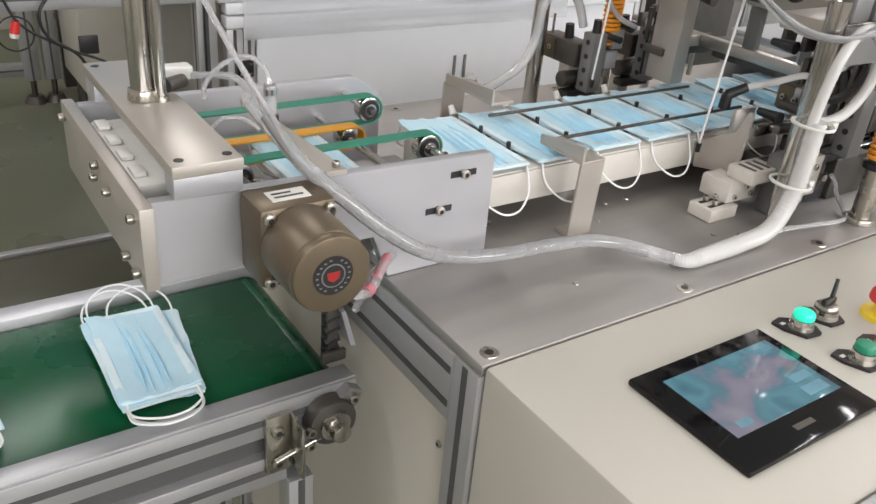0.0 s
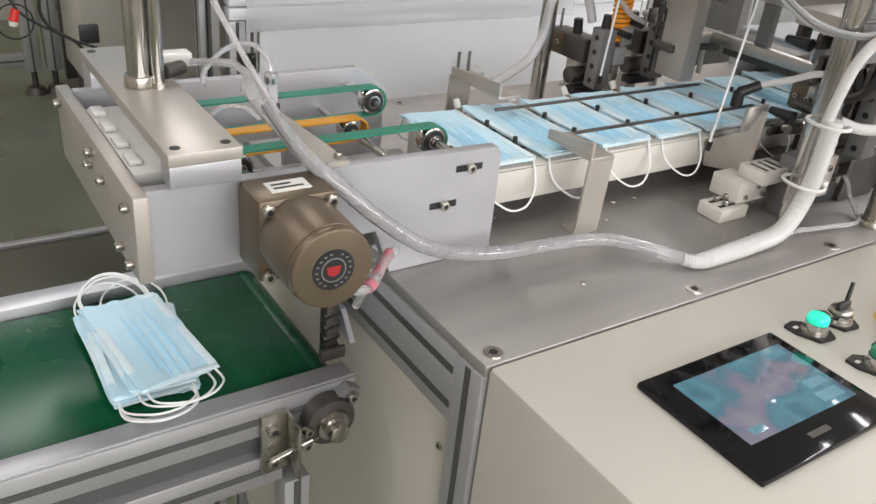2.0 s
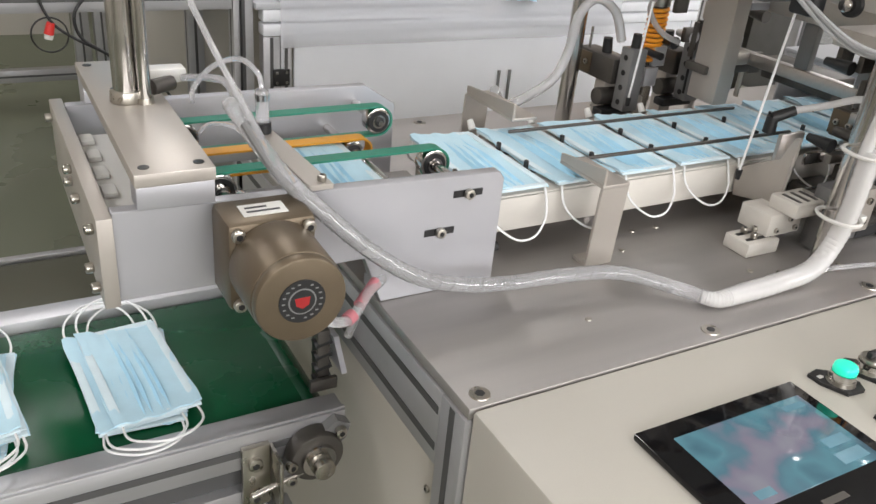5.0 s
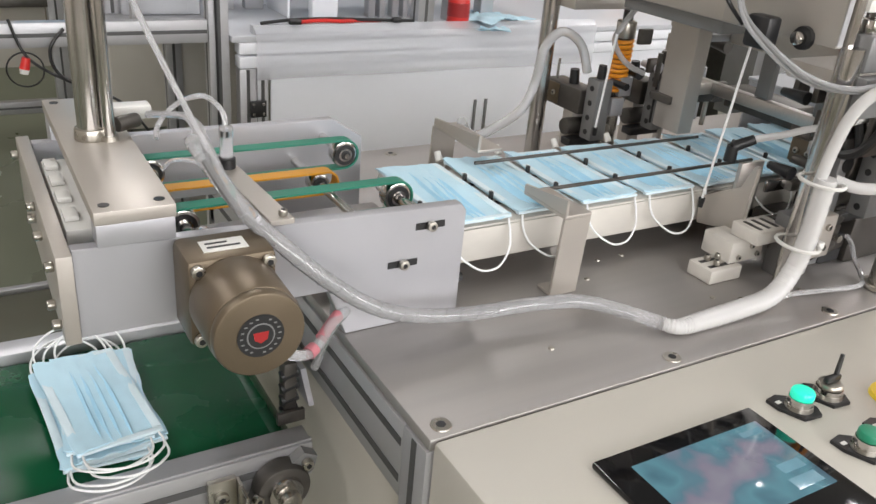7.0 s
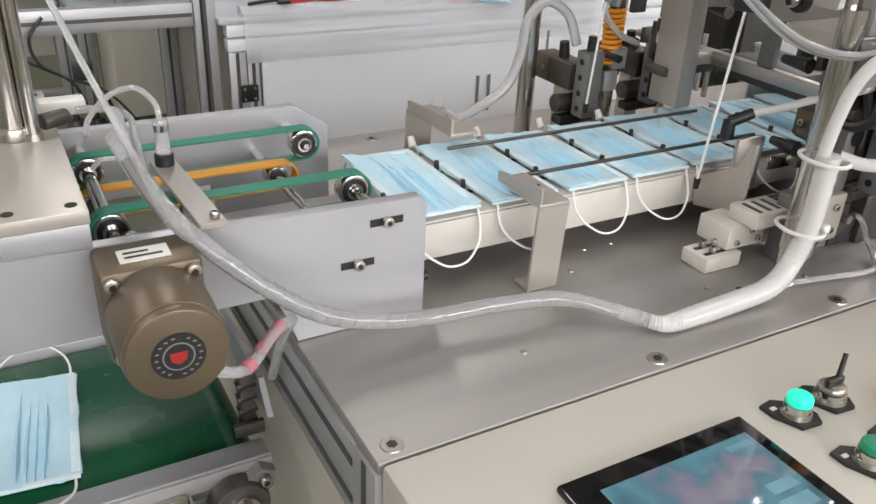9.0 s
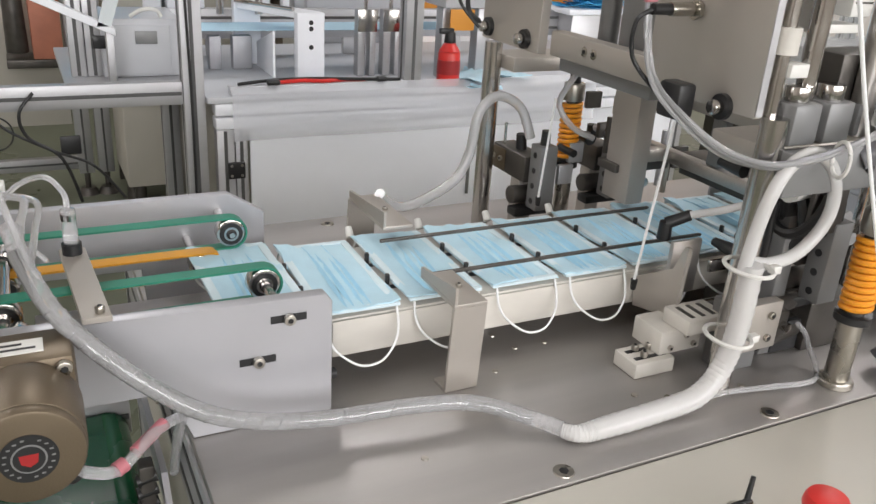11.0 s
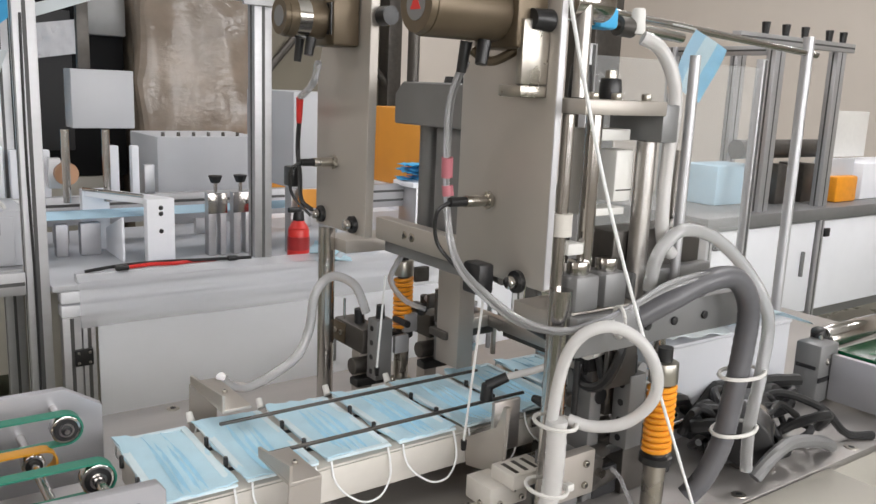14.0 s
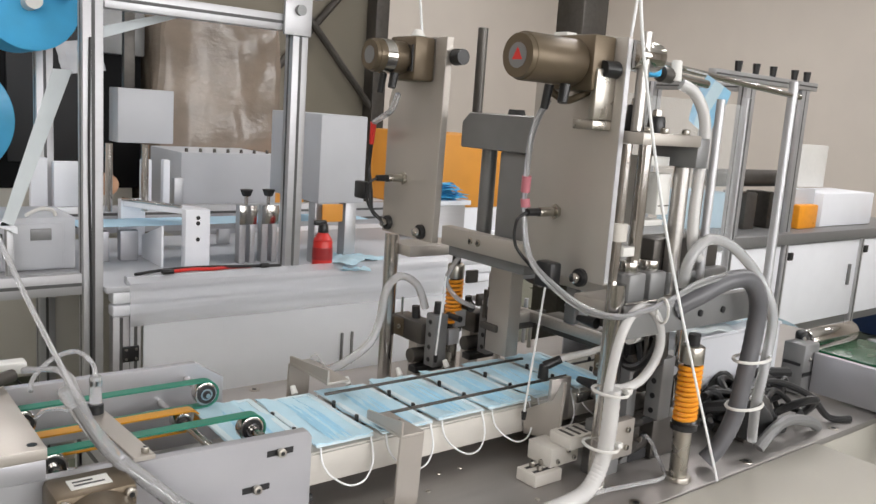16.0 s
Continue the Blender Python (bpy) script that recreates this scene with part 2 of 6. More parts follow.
def tube(pts, r, seg=10, n=8, bm=None, ripple=0.0, taper=0.0):
    bm = bm or bmesh.new()
    ps = smooth_path(pts, n)
    rings = []
    up = Vector((0.13, 0.31, 0.94))
    for i, p in enumerate(ps):
        d = (ps[min(i + 1, len(ps) - 1)] - ps[max(i - 1, 0)]).normalized()
        s = d.cross(up).normalized()
        u = s.cross(d)
        rr = r * (1 + (ripple if i % 2 else -ripple)) * (1 - taper * max(0.0, 1 - i / (0.35 * len(ps))))
        rings.append([bm.verts.new(p + rr * (math.cos(2 * math.pi * k / seg) * s + math.sin(2 * math.pi * k / seg) * u)) for k in range(seg)])
    for a, b in zip(rings, rings[1:]):
        for k in range(seg):
            bm.faces.new((a[k], a[(k + 1) % seg], b[(k + 1) % seg], b[k]))
    bm.faces.new(rings[0][::-1])
    bm.faces.new(rings[-1])
    bmesh.ops.recalc_face_normals(bm, faces=bm.faces)
    return bm


def prism(outline, axis, a, b, bevel=0.0):
    """A plate whose outline lies across the axis, from a to b along it."""
    bm = bmesh.new()
    place = {"x": lambda u, v, w: (w, u, v), "y": lambda u, v, w: (u, w, v), "z": lambda u, v, w: (u, v, w)}[axis]
    lo = [bm.verts.new(place(u, v, a)) for u, v in outline]
    hi = [bm.verts.new(place(u, v, b)) for u, v in outline]
    n = len(lo)
    bm.faces.new(lo[::-1])
    bm.faces.new(hi)
    for i in range(n):
        bm.faces.new((lo[i], lo[(i + 1) % n], hi[(i + 1) % n], hi[i]))
    bmesh.ops.recalc_face_normals(bm, faces=bm.faces)
    if bevel:
        bmesh.ops.bevel(bm, geom=list(bm.edges), offset=bevel, segments=1, affect="EDGES")
    return bm


def screw(parent, p, way, r=0.005, h=0.005, mat=None, name="bolt"):
    p, way = Vector(p), Vector(way).normalized()
    head = part(name, cy(p, p + way * h, r, r, 14, bevel=h * 0.2), mat or NICKEL, parent)
    part("socket", cy(p + way * (h - 0.0005), p + way * (h + 0.0004), r * 0.5, r * 0.5, 6), BLACK, head)
    return head


def profile_bar(name, parent, lo, hi, axis, slots=(0.5,), faces=("y-",), label=""):
    """An aluminium extrusion between two corners, with dark slots let into the named faces."""
    bar = part(name, bx(lo[0], hi[0], lo[1], hi[1], lo[2], hi[2], 0.0015), ALU, parent, label)
    i = "xyz".index(axis)
    for face in faces:
        j = "xyz".index(face[0])
        k = 3 - i - j
        for s in slots:
            c = lo[k] + (hi[k] - lo[k]) * s
            a, b = list(lo), list(hi)
            a[k], b[k] = c - 0.004, c + 0.004
            e = lo[j] if face[1] == "-" else hi[j]
            a[j], b[j] = e - 0.0008, e + 0.0008
            a[i], b[i] = lo[i] + 0.002, hi[i] - 0.002
            part("slot", bx(a[0], b[0], a[1], b[1], a[2], b[2], 0), SLOT, bar)
    return bar


# ---- the hall ----
def hall():
    setting("floor", bx(-5, 9, -4, 8, -0.1, 0, 0), FLOOR, "green-grey epoxy factory floor", "floor")
    setting("ceiling", bx(-5, 9, -4, 8, 4.0, 4.1, 0), CEILPAINT, "plain white ceiling", "ceiling")
    setting("wall_north", bx(-5, 9, 8, 8.15, 0, 4, 0), WALLPAINT, "plain beige painted wall", "wall")
    edges = [-5.0] + [e for w in FILL_WINDOWS for e in w] + [9.0]
    bm = bx(-5, 9, -4.15, -4, 0, 1.1, 0)
    bx(-5, 9, -4.15, -4, 2.9, 4, 0, bm)
    for a, b in zip(edges[::2], edges[1::2]):
        bx(a, b, -4.15, -4, 1.1, 2.9, 0, bm)
    setting("wall_south", bm, WALLPAINT, "plain beige painted wall, unseen, with the added windows", "wall")
    # glowing panes and frames of the added windows, never in view
    for i, (a, b) in enumerate(FILL_WINDOWS):
        w = setting("window_%d" % (i + 1), bx(a, b, -4.13, -4.12, 1.1, 2.9, 0), WINDOWPANE, "bright frosted window, added unseen behind the camera", "window")
        for x in (a, (a + b) / 2 - 0.03, b - 0.06):
            part("window_frame", bx(x, x + 0.06, -4.10, -4.04, 1.1, 2.9, 0.004), ALU, w)
    setting("wall_east", bx(9, 9.15, -4.15, 8.15, 0, 4, 0), WALLPAINT, "plain beige painted wall", "wall")
    setting("wall_west", bx(-5.15, -5, -4.15, 8.15, 0, 4, 0), WALLPAINT, "plain beige painted wall", "wall")
    for lx, ly in LAMPS:
        t = thing("ceiling_light", "white tube lamp fixture on the ceiling", "lamp", (lx, ly, 3.93), "ceiling lights")
        t.rotation_euler = (0, 0, LAMP_TURN)
        part("housing", bx(lx - 0.09, lx + 0.09, ly - 0.8, ly + 0.8, 3.935, 4.0, 0.01), WHITE, t)
        part("diffuser", bx(lx - 0.06, lx + 0.06, ly - 0.76, ly + 0.76, 3.92, 3.934, 0.004), LAMPGLOW, t)


hall()


# ---- the machine table and its frame ----
def machine_table():
    t = thing("machine_table", "brushed steel machine table on an aluminium profile frame", "machine table", (0.6, 0.3, 0))
    part("tabletop", bx(-0.018, 1.7, -0.014, 0.64, 0.788, 0.80, 0.0015), STEEL_TABLE, t, "satin steel plate")
    profile_bar("side_rail", t, (-0.020, 0.027, 0.707), (0.02, 0.62, 0.787), "y", (0.25, 0.75), ("x-",))
    for x, y in ((-0.020, -0.013), (-0.020, 0.60), (1.64, -0.013), (1.64, 0.60)):
        profile_bar("corner_post", t, (x, y, 0.03), (x + 0.04, y + 0.04, 0.787), "z", (0.5,), ("x-",))
        part("levelling_foot", cy((x + 0.02, y + 0.02, 0), (x + 0.02, y + 0.02, 0.03), 0.03, 0.014), DARK, t)
    profile_bar("back_rail", t, (0.022, 0.60, 0.747), (1.638, 0.64, 0.787), "x", (0.5,), ("y+",))
    part("side_panel", bx(-0.012, -0.006, 0.028, 0.598, 0.08, 0.706, 0.001), CREAM, t, "cream painted side panel")
    part("back_panel", bx(0.022, 1.638, 0.618, 0.624, 0.08, 0.745, 0.001), CREAM, t)
    part("front_panel", bx(0.022, 1.638, -0.008, -0.002, 0.08, 0.785, 0.001), CREAM, t)
    for y, z in ((0.045, 0.66), (0.045, 0.30), (0.45, 0.66)):
        screw(t, (-0.012, y, z), (-1, 0, 0), 0.004, 0.003)
    for x, y in ((0, 0), (0.264, 0), (0.508, 0), (0.77, 0), (1.04, 0), (0.263, 0.616), (0.60, 0.616), (0.0, 0.616)):
        b = part("countersunk_bolt", cy((x, y, 0.8), (x, y, 0.8012), 0.0095, 0.009, 20), NICKEL, t)
        part("socket", cy((x, y, 0.8005), (x, y, 0.8016), 0.0045, 0.0045, 6), BLACK, b)
    for x, y in ((0.325, 0.233), (0.373, 0.20), (0.335, 0.20), (0.43, 0.06), (0.52, 0.05), (0.16, 0.06), (0.40, 0.075), (0.29, 0.165)):
        part("set_screw", cy((x, y, 0.8), (x, y, 0.8015), 0.0035, 0.003, 10), NICKEL, t)


machine_table()


def control_box():
    t = thing("control_box", "cream painted sloping control desk beside the steel table", "control box", (0.4, -0.15, 0))
    part("body", bx(-0.016, 0.95, -0.285, -0.0155, 0.05, 0.7995, 0.004), CREAM, t)
    part("front_trim", bx(-0.017, 0.951, -0.300, -0.286, 0.74, 0.801, 0.003), ALU, t, "grey aluminium edge trim")
    screw(t, (-0.016, -0.12, 0.655), (-1, 0, 0), 0.006, 0.006)
    screw(t, (-0.016, -0.14, 0.62), (-1, 0, 0), 0.006, 0.006)
    # touch panel
    hmi = thing("touch_panel", "black touch panel with a lit screen set in the desk", "touch panel", (0.173, -0.161, 0.80))
    part("bezel", bx(0.083, 0.264, -0.228, -0.095, 0.7997, 0.8065, 0.003), GLASS, hmi)
    scr = part("screen", bx(0.108, 0.251, -0.196, -0.113, 0.8060, 0.8072, 0.0004), SCREEN, hmi, "pale lit screen")
    for x, y, w, h in ((0.214, -0.190, 0.030, 0.012), (0.218, -0.172, 0.026, 0.010), (0.120, -0.190, 0.018, 0.008), (0.222, -0.126, 0.024, 0.006)):
        part("screen_field", bx(x, x + w, y, y + h, 0.8072, 0.8074, 0), SCREENBLUE, scr)
    part("maker_mark", bx(0.162, 0.188, -0.214, -0.208, 0.8065, 0.8067, 0), DARK, hmi)
    # push buttons
    def button(name, label, x, y, cap, r=0.011, h=0.014, bezel=True):
        b = thing(name, label, "button", (x, y, 0.80), "buttons on the desk")
        part("legend_plate", prism([(x - 0.020, y + 0.020), (x - 0.020, y + 0.006), (x - 0.010, y - 0.016), (x + 0.010, y - 0.018), (x + 0.016, y - 0.008), (x + 0.012, y + 0.010), (x - 0.006, y + 0.022)], "z", 0.7997, 0.8030), BLACK, b)
        part("legend_mark", bx(x - 0.016, x - 0.010, y + 0.010, y + 0.014, 0.8030, 0.8032, 0), WHITEPLASTIC, b)
        part("collar", cy((x, y, 0.803), (x, y, 0.807), r * 1.18, r * 1.1, 28), NICKEL, b)
        part("barrel", cy((x, y, 0.807), (x, y, 0.807 + h * 0.45), r * 1.04, r * 1.02, 28), CHROME, b)
        part("cap", cy((x, y, 0.807 + h * 0.45), (x, y, 0.807 + h), r, r * 0.94, 28, bevel=0.002), cap, b)
        return b
    button("push_button", "lit green round push button with a black legend plate", 0.313, -0.111, LITGREEN)
    button("push_button", "dark green round push button with a black legend plate", 0.318, -0.176, GREENCAP)
    button("push_button", "red round push button with a black legend plate", 0.368, -0.172, RED)
    s = button("selector_switch", "chrome selector switch with a black knob lever", 0.356, -0.109, NICKEL, 0.012, 0.010)
    part("knob", bx(0.346, 0.366, -0.112, -0.106, 0.817, 0.824, 0.002), BLACK, s)
    part("lever", cy((0.362, -0.108, 0.822), (0.367, -0.105, 0.842), 0.0025, 0.002, 12), BLACK, s)
    e = thing("emergency_stop", "red mushroom emergency stop on a yellow ring", "button", (0.418, -0.137, 0.80), "buttons on the desk")
    part("ring", cy((0.418, -0.137, 0.7997), (0.418, -0.137, 0.804), 0.022, 0.021, 32), YELLOW, e)
    part("stem", cy((0.418, -0.137, 0.804), (0.418, -0.137, 0.818), 0.010, 0.010, 20), YELLOW, e)
    part("mushroom_head", cy((0.418, -0.137, 0.818), (0.418, -0.137, 0.832), 0.019, 0.0165, 32, bevel=0.004), RED, e)


control_box()


# ---- the green belt conveyor ----
def belt_conveyor():
    t = thing("belt_conveyor", "low green belt conveyor with aluminium side rails", "conveyor", (-0.9, 0.31, 0))
    bm = bx(-1.9, -0.075, 0.196, 0.430, 0.656, 0.670, 0.004)
    cy((-0.075, 0.197, 0.645), (-0.075, 0.429, 0.645), 0.025, 0.025, 28, bm)
    part("belt", bm, BELT, t, "dark green glossy belt")
    near = profile_bar("near_rail", t, (-1.9, 0.163, 0.634), (-0.046, 0.194, 0.676), "x", (0.5,), ("y-",))
    part("rail_lip", bx(-1.9, -0.046, 0.166, 0.170, 0.676, 0.6785, 0.0005), ALU, near)
    profile_bar("lower_rail", t, (-1.9, 0.163, 0.565), (-0.130, 0.193, 0.605), "x", (0.5,), ("y-",))
    # dark strip added to fill the gap between the two rails
    part("rail_gap_cover", bx(-1.9, -0.13, 0.175, 0.185, 0.605, 0.634, 0), SLOT, t)
    profile_bar("far_rail", t, (-1.9, 0.432, 0.634), (-0.046, 0.463, 0.682), "x", (0.5,), ("y-",))
    for x in (-0.115, -1.75):
        for y in (0.155, 0.44):
            profile_bar("leg", t, (x - 0.016, y, 0.02), (x + 0.014, y + 0.03, 0.565 if y < 0.3 else 0.633), "z", (0.5,), ("y-",))
            part("foot", cy((x, y + 0.015, 0), (x, y + 0.015, 0.02), 0.03, 0.014), DARK, t)
    # bearing block with tension screw
    b = part("bearing_block", cy((-0.083, 0.163, 0.640), (-0.083, 0.143, 0.640), 0.030, 0.028, 32, bevel=0.003), DARK, t, "dark cast bearing block")
    part("flange", prism([(-0.118, 0.624), (-0.106, 0.612), (-0.050, 0.652), (-0.046, 0.668), (-0.060, 0.676), (-0.112, 0.640)], "y", 0.150, 0.1625), GREYMETAL, b)
    part("bearing_ring", cy((-0.083, 0.143, 0.640), (-0.083, 0.138, 0.640), 0.0185, 0.0175, 28), CHROME, b)
    part("shaft_end", cy((-0.083, 0.138, 0.640), (-0.083, 0.122, 0.640), 0.0115, 0.011, 24, bevel=0.002), NICKEL, b)
    screw(b, (-0.058, 0.150, 0.664), (0, -1, 0), 0.006, 0.008, NICKEL)
    screw(b, (-0.110, 0.150, 0.618), (0, -1, 0), 0.006, 0.008, NICKEL)
    br = part("tension_bracket", bx(-0.156, -0.128, 0.156, 0.1625, 0.588, 0.664, 0.001), NICKEL, t, "zinc plated tension bracket")
    part("bracket_wing", bx(-0.1275, -0.124, 0.128, 0.1625, 0.592, 0.660, 0.0008), NICKEL, br)
    part("tension_screw", cy((-0.150, 0.146, 0.612), (-0.098, 0.146, 0.626), 0.0032, 0.0032, 12), CHROME, br)
    for z in (0.602, 0.645):
        screw(br, (-0.144, 0.156, z), (0, -1, 0), 0.0075, 0.006, NICKEL)
    screw(br, (-0.112, 0.146, 0.640), (0.2, -1, 0), 0.006, 0.008, NICKEL)
    # black clutter under the motor
    part("motor_mount", bx(-0.060, -0.046, 0.208, 0.226, 0.674, 0.745, 0.002), DARK, t)
    for z in (0.682, 0.697, 0.712, 0.727):
        part("chain_link", cy((-0.062, 0.214, z), (-0.044, 0.214, z + 0.004), 0.0065, 0.0065, 12), BLACK, t)
    part("mount_plate", bx(-0.070, -0.040, 0.200, 0.206, 0.676, 0.690, 0.001), DARK, t)
    part("mount_arm", prism([(0.19, 0.70), (0.215, 0.73), (0.40, 0.735), (0.40, 0.70)], "x", -0.040, -0.034), ALU_PLATE, t)


belt_conveyor()


# ---- the discharge unit ----
def discharge_unit():
    t = thing("discharge_unit", "grey aluminium discharge box with belts over the green conveyor", "machine unit", (-0.07, 0.29, 0.80))
    near = part("near_plate", prism([(-0.250, 0.851), (-0.035, 0.851), (-0.016, 0.8005), (0.110, 0.8005), (0.110, 0.914), (0.104, 0.922), (-0.250, 0.930)], "y", 0.160, 0.172, 0.0008), ALU_PLATE, t)
    for x, z in ((0.070, 0.904), (0.042, 0.867)):
        part("slot", bx(x - 0.016, x + 0.016, 0.1592, 0.1602, z - 0.0035, z + 0.0035, 0), BLACK, near)
        screw(near, (x, 0.1592, z), (0, -1, 0), 0.0052, 0.006)
    screw(near, (0.110, 0.166, 0.836), (1, 0, 0), 0.005, 0.006, BLACK)
    part("near_foot", bx(-0.016, 0.110, 0.173, 0.20, 0.8005, 0.812, 0.001), ALU_PLATE, near)
    part("far_plate", prism([(-0.250, 0.851), (-0.02, 0.851), (-0.016, 0.8005), (0.118, 0.8005), (0.118, 0.905), (0.078, 0.930), (-0.250, 0.930)], "y", 0.420, 0.432, 0.0008), ALU_PLATE, t)
    end = part("end_plate", bx(-0.2625, -0.2505, 0.150, 0.446, 0.852, 0.930, 0.0008), WARM_PLATE, t, "steel end plate with screws")
    for y, z in ((0.166, 0.916), (0.166, 0.864), (0.20, 0.864), (0.25, 0.905), (0.29, 0.916), (0.43, 0.916), (0.30, 0.900)):
        screw(end, (-0.2625, y, z), (-1, 0, 0), 0.0045, 0.007)
    # bridge over the gate
    cap = part("bridge", bx(-0.232, -0.170, 0.154, 0.466, 0.950, 0.961, 0.0008), WARM_PLATE, t, "steel bridge plate")
    part("bridge_foot", bx(-0.231, -0.171, 0.1555, 0.180, 0.9305, 0.9495, 0.0006), ALU_PLATE, cap)
    part("bridge_foot", bx(-0.231, -0.171, 0.425, 0.464, 0.900, 0.9495, 0.0006), ALU_PLATE, cap)
    for x, y in ((-0.222, 0.168), (-0.180, 0.168), (-0.222, 0.452), (-0.180, 0.452)):
        part("hole", cy((x, y, 0.961), (x, y, 0.9614), 0.0045, 0.0045, 16), BLACK, cap)
    # air cylinder
    c = part("air_cylinder", cy((-0.205, 0.330, 0.972), (-0.205, 0.330, 1.24), 0.0112, 0.0112, 32), CHROME, t, "polished air cylinder")
    part("cylinder_flange", cy((-0.205, 0.330, 0.961), (-0.205, 0.330, 0.972), 0.0150, 0.0140, 32, bevel=0.001), NICKEL, c)
    part("cylinder_head", cy((-0.205, 0.330, 1.24), (-0.205, 0.330, 1.27), 0.014, 0.013, 32, bevel=0.002), NICKEL, c)
    part("guide_rod", cy((-0.190, 0.321, 0.961), (-0.190, 0.321, 1.24), 0.0060, 0.0060, 20), CHROME, c)
    part("rod_collar", cy((-0.190, 0.321, 0.961), (-0.190, 0.321, 0.966), 0.0085, 0.0080, 20), NICKEL, c)
    part("flow_valve", cy((-0.182, 0.330, 0.972), (-0.160, 0.342, 0.972), 0.0075, 0.0070, 18, bevel=0.0015), DARK, c)
    part("valve_cap", bx(-0.180, -0.140, 0.372, 0.392, 0.962, 0.976, 0.002), WHITEPLASTIC, c)
    # shafts, pulleys and belts
    for y, tag in ((0.360, 1), (0.227, 1)):
        for x in (0.065, -0.150):
            p = part("pulley", cy((x, y - 0.007, 0.9095), (x, y + 0.007, 0.9095), 0.0150, 0.0150, 32, bevel=0.001), CHROME, t)
            part("pulley_face", cy((x, y - 0.0085, 0.9095), (x, y - 0.007, 0.9095), 0.0122, 0.0122, 28), BLACK, p)
            part("pulley_ring", cy((x, y - 0.0095, 0.9095), (x, y - 0.0085, 0.9095), 0.0078, 0.0078, 24), CHROME, p)
            part("pulley_bore", cy((x, y - 0.0100, 0.9095), (x, y - 0.0095, 0.9095), 0.0055, 0.0055, 20), BLACK, p)
            part("pulley_pin", cy((x, y - 0.014, 0.9095), (x, y - 0.0100, 0.9095), 0.003, 0.003, 14), CHROME, p)
        stretch_belt(t, "upper_belt", -0.150, 0.065, y, 0.9095, 0.0155, 0.0175, 0.0075, GREENBELT, "flat green rubber belt")
        for x in (0.030, -0.150):
            q = part("lower_pulley", cy((x, y - 0.020, 0.882), (x, y - 0.002, 0.882), 0.0115, 0.0115, 28, bevel=0.001), CHROME, t)
            part("pulley_face", cy((x, y - 0.0215, 0.882), (x, y - 0.020, 0.882), 0.0085, 0.0085, 24), BLACK, q)
        stretch_belt(t, "lower_belt", -0.150, 0.040, y - 0.011, 0.8820, 0.0118, 0.0138, 0.0085, ORANGEBELT, "flat orange rubber belt")
    part("shaft", cy((0.065, 0.370, 0.9095), (0.065, 0.4195, 0.9095), 0.005, 0.005, 16), CHROME, t)
    part("shaft", cy((0.065, 0.1725, 0.9095), (0.065, 0.217, 0.9095), 0.005, 0.005, 16), CHROME, t)
    part("drive_shaft", cy((-0.150, 0.1725, 0.9095), (-0.150, 0.4195, 0.9095), 0.006, 0.006, 16), CHROME, t)
    part("lower_shaft", cy((0.030, 0.1725, 0.882), (0.030, 0.4195, 0.882), 0.005, 0.005, 16), CHROME, t)
    part("slide_plate", bx(-0.13, 0.10, 0.25, 0.345, 0.845, 0.850, 0.001), STEEL, t)
    part("roller_hub", cy((-0.140, 0.175, 0.905), (-0.140, 0.205, 0.905), 0.014, 0.011, 24, bevel=0.002), CHROME, t)
    # sensor bar
    s = part("sensor_bar", prism([(-0.094, 0.150), (-0.072, 0.150), (-0.080, 0.296), (-0.102, 0.296)], "z", 0.931, 0.936, 0.0006), WARM_PLATE, t)
    part("sensor_collar", cy((-0.091, 0.284, 0.936), (-0.091, 0.284, 0.946), 0.0085, 0.0085, 20), BLACK, s)
    part("sensor_body", cy((-0.091, 0.284, 0.946), (-0.091, 0.284, 0.978), 0.0065, 0.0065, 20, bevel=0.001), PVC, s, "clear sensor barrel")
    part("sensor_nut", cy((-0.091, 0.284, 0.968), (-0.091, 0.284, 0.974), 0.0072, 0.0072, 6), CHROME, s)
    screw(s, (-0.080, 0.158, 0.936), (0, 0, 1), 0.004, 0.006)
    part("sensor_cable", tube([(-0.091, 0.284, 0.978), (-0.093, 0.290, 0.992), (-0.106, 0.305, 1.002), (-0.128, 0.318, 0.992), (-0.145, 0.322, 0.972), (-0.150, 0.31, 0.962)], 0.0026, 8), PVC, s)
    part("sensor_cable", tube([(-0.112, 0.262, 0.940), (-0.124, 0.270, 0.950), (-0.142, 0.28, 0.950), (-0.152, 0.285, 0.940)], 0.0022, 8), PVC, s)
    return t


def stretch_belt(parent, name, x0, x1, y, z, r_in, r_out, half, mat, label):
    bm = bmesh.new()
    rows = []
    n = 12
    for i in range(2 * n + 2):
        if i <= n:
            a, cx = -math.pi / 2 + math.pi * i / n, x1
        else:
            a, cx = math.pi / 2 + math.pi * (i - n - 1) / n, x0
        c, s = math.cos(a), math.sin(a)
        rows.append([bm.verts.new((cx + r * c, yy, z + r * s)) for r, yy in ((r_out, y - half), (r_out, y + half), (r_in, y + half), (r_in, y - half))])
    for a, b in zip(rows, rows[1:] + rows[:1]):
        for k in range(4):
            bm.faces.new((a[k], a[(k + 1) % 4], b[(k + 1) % 4], b[k]))
    bmesh.ops.recalc_face_normals(bm, faces=bm.faces)
    return part(name, bm, mat, parent, label)


discharge_unit()


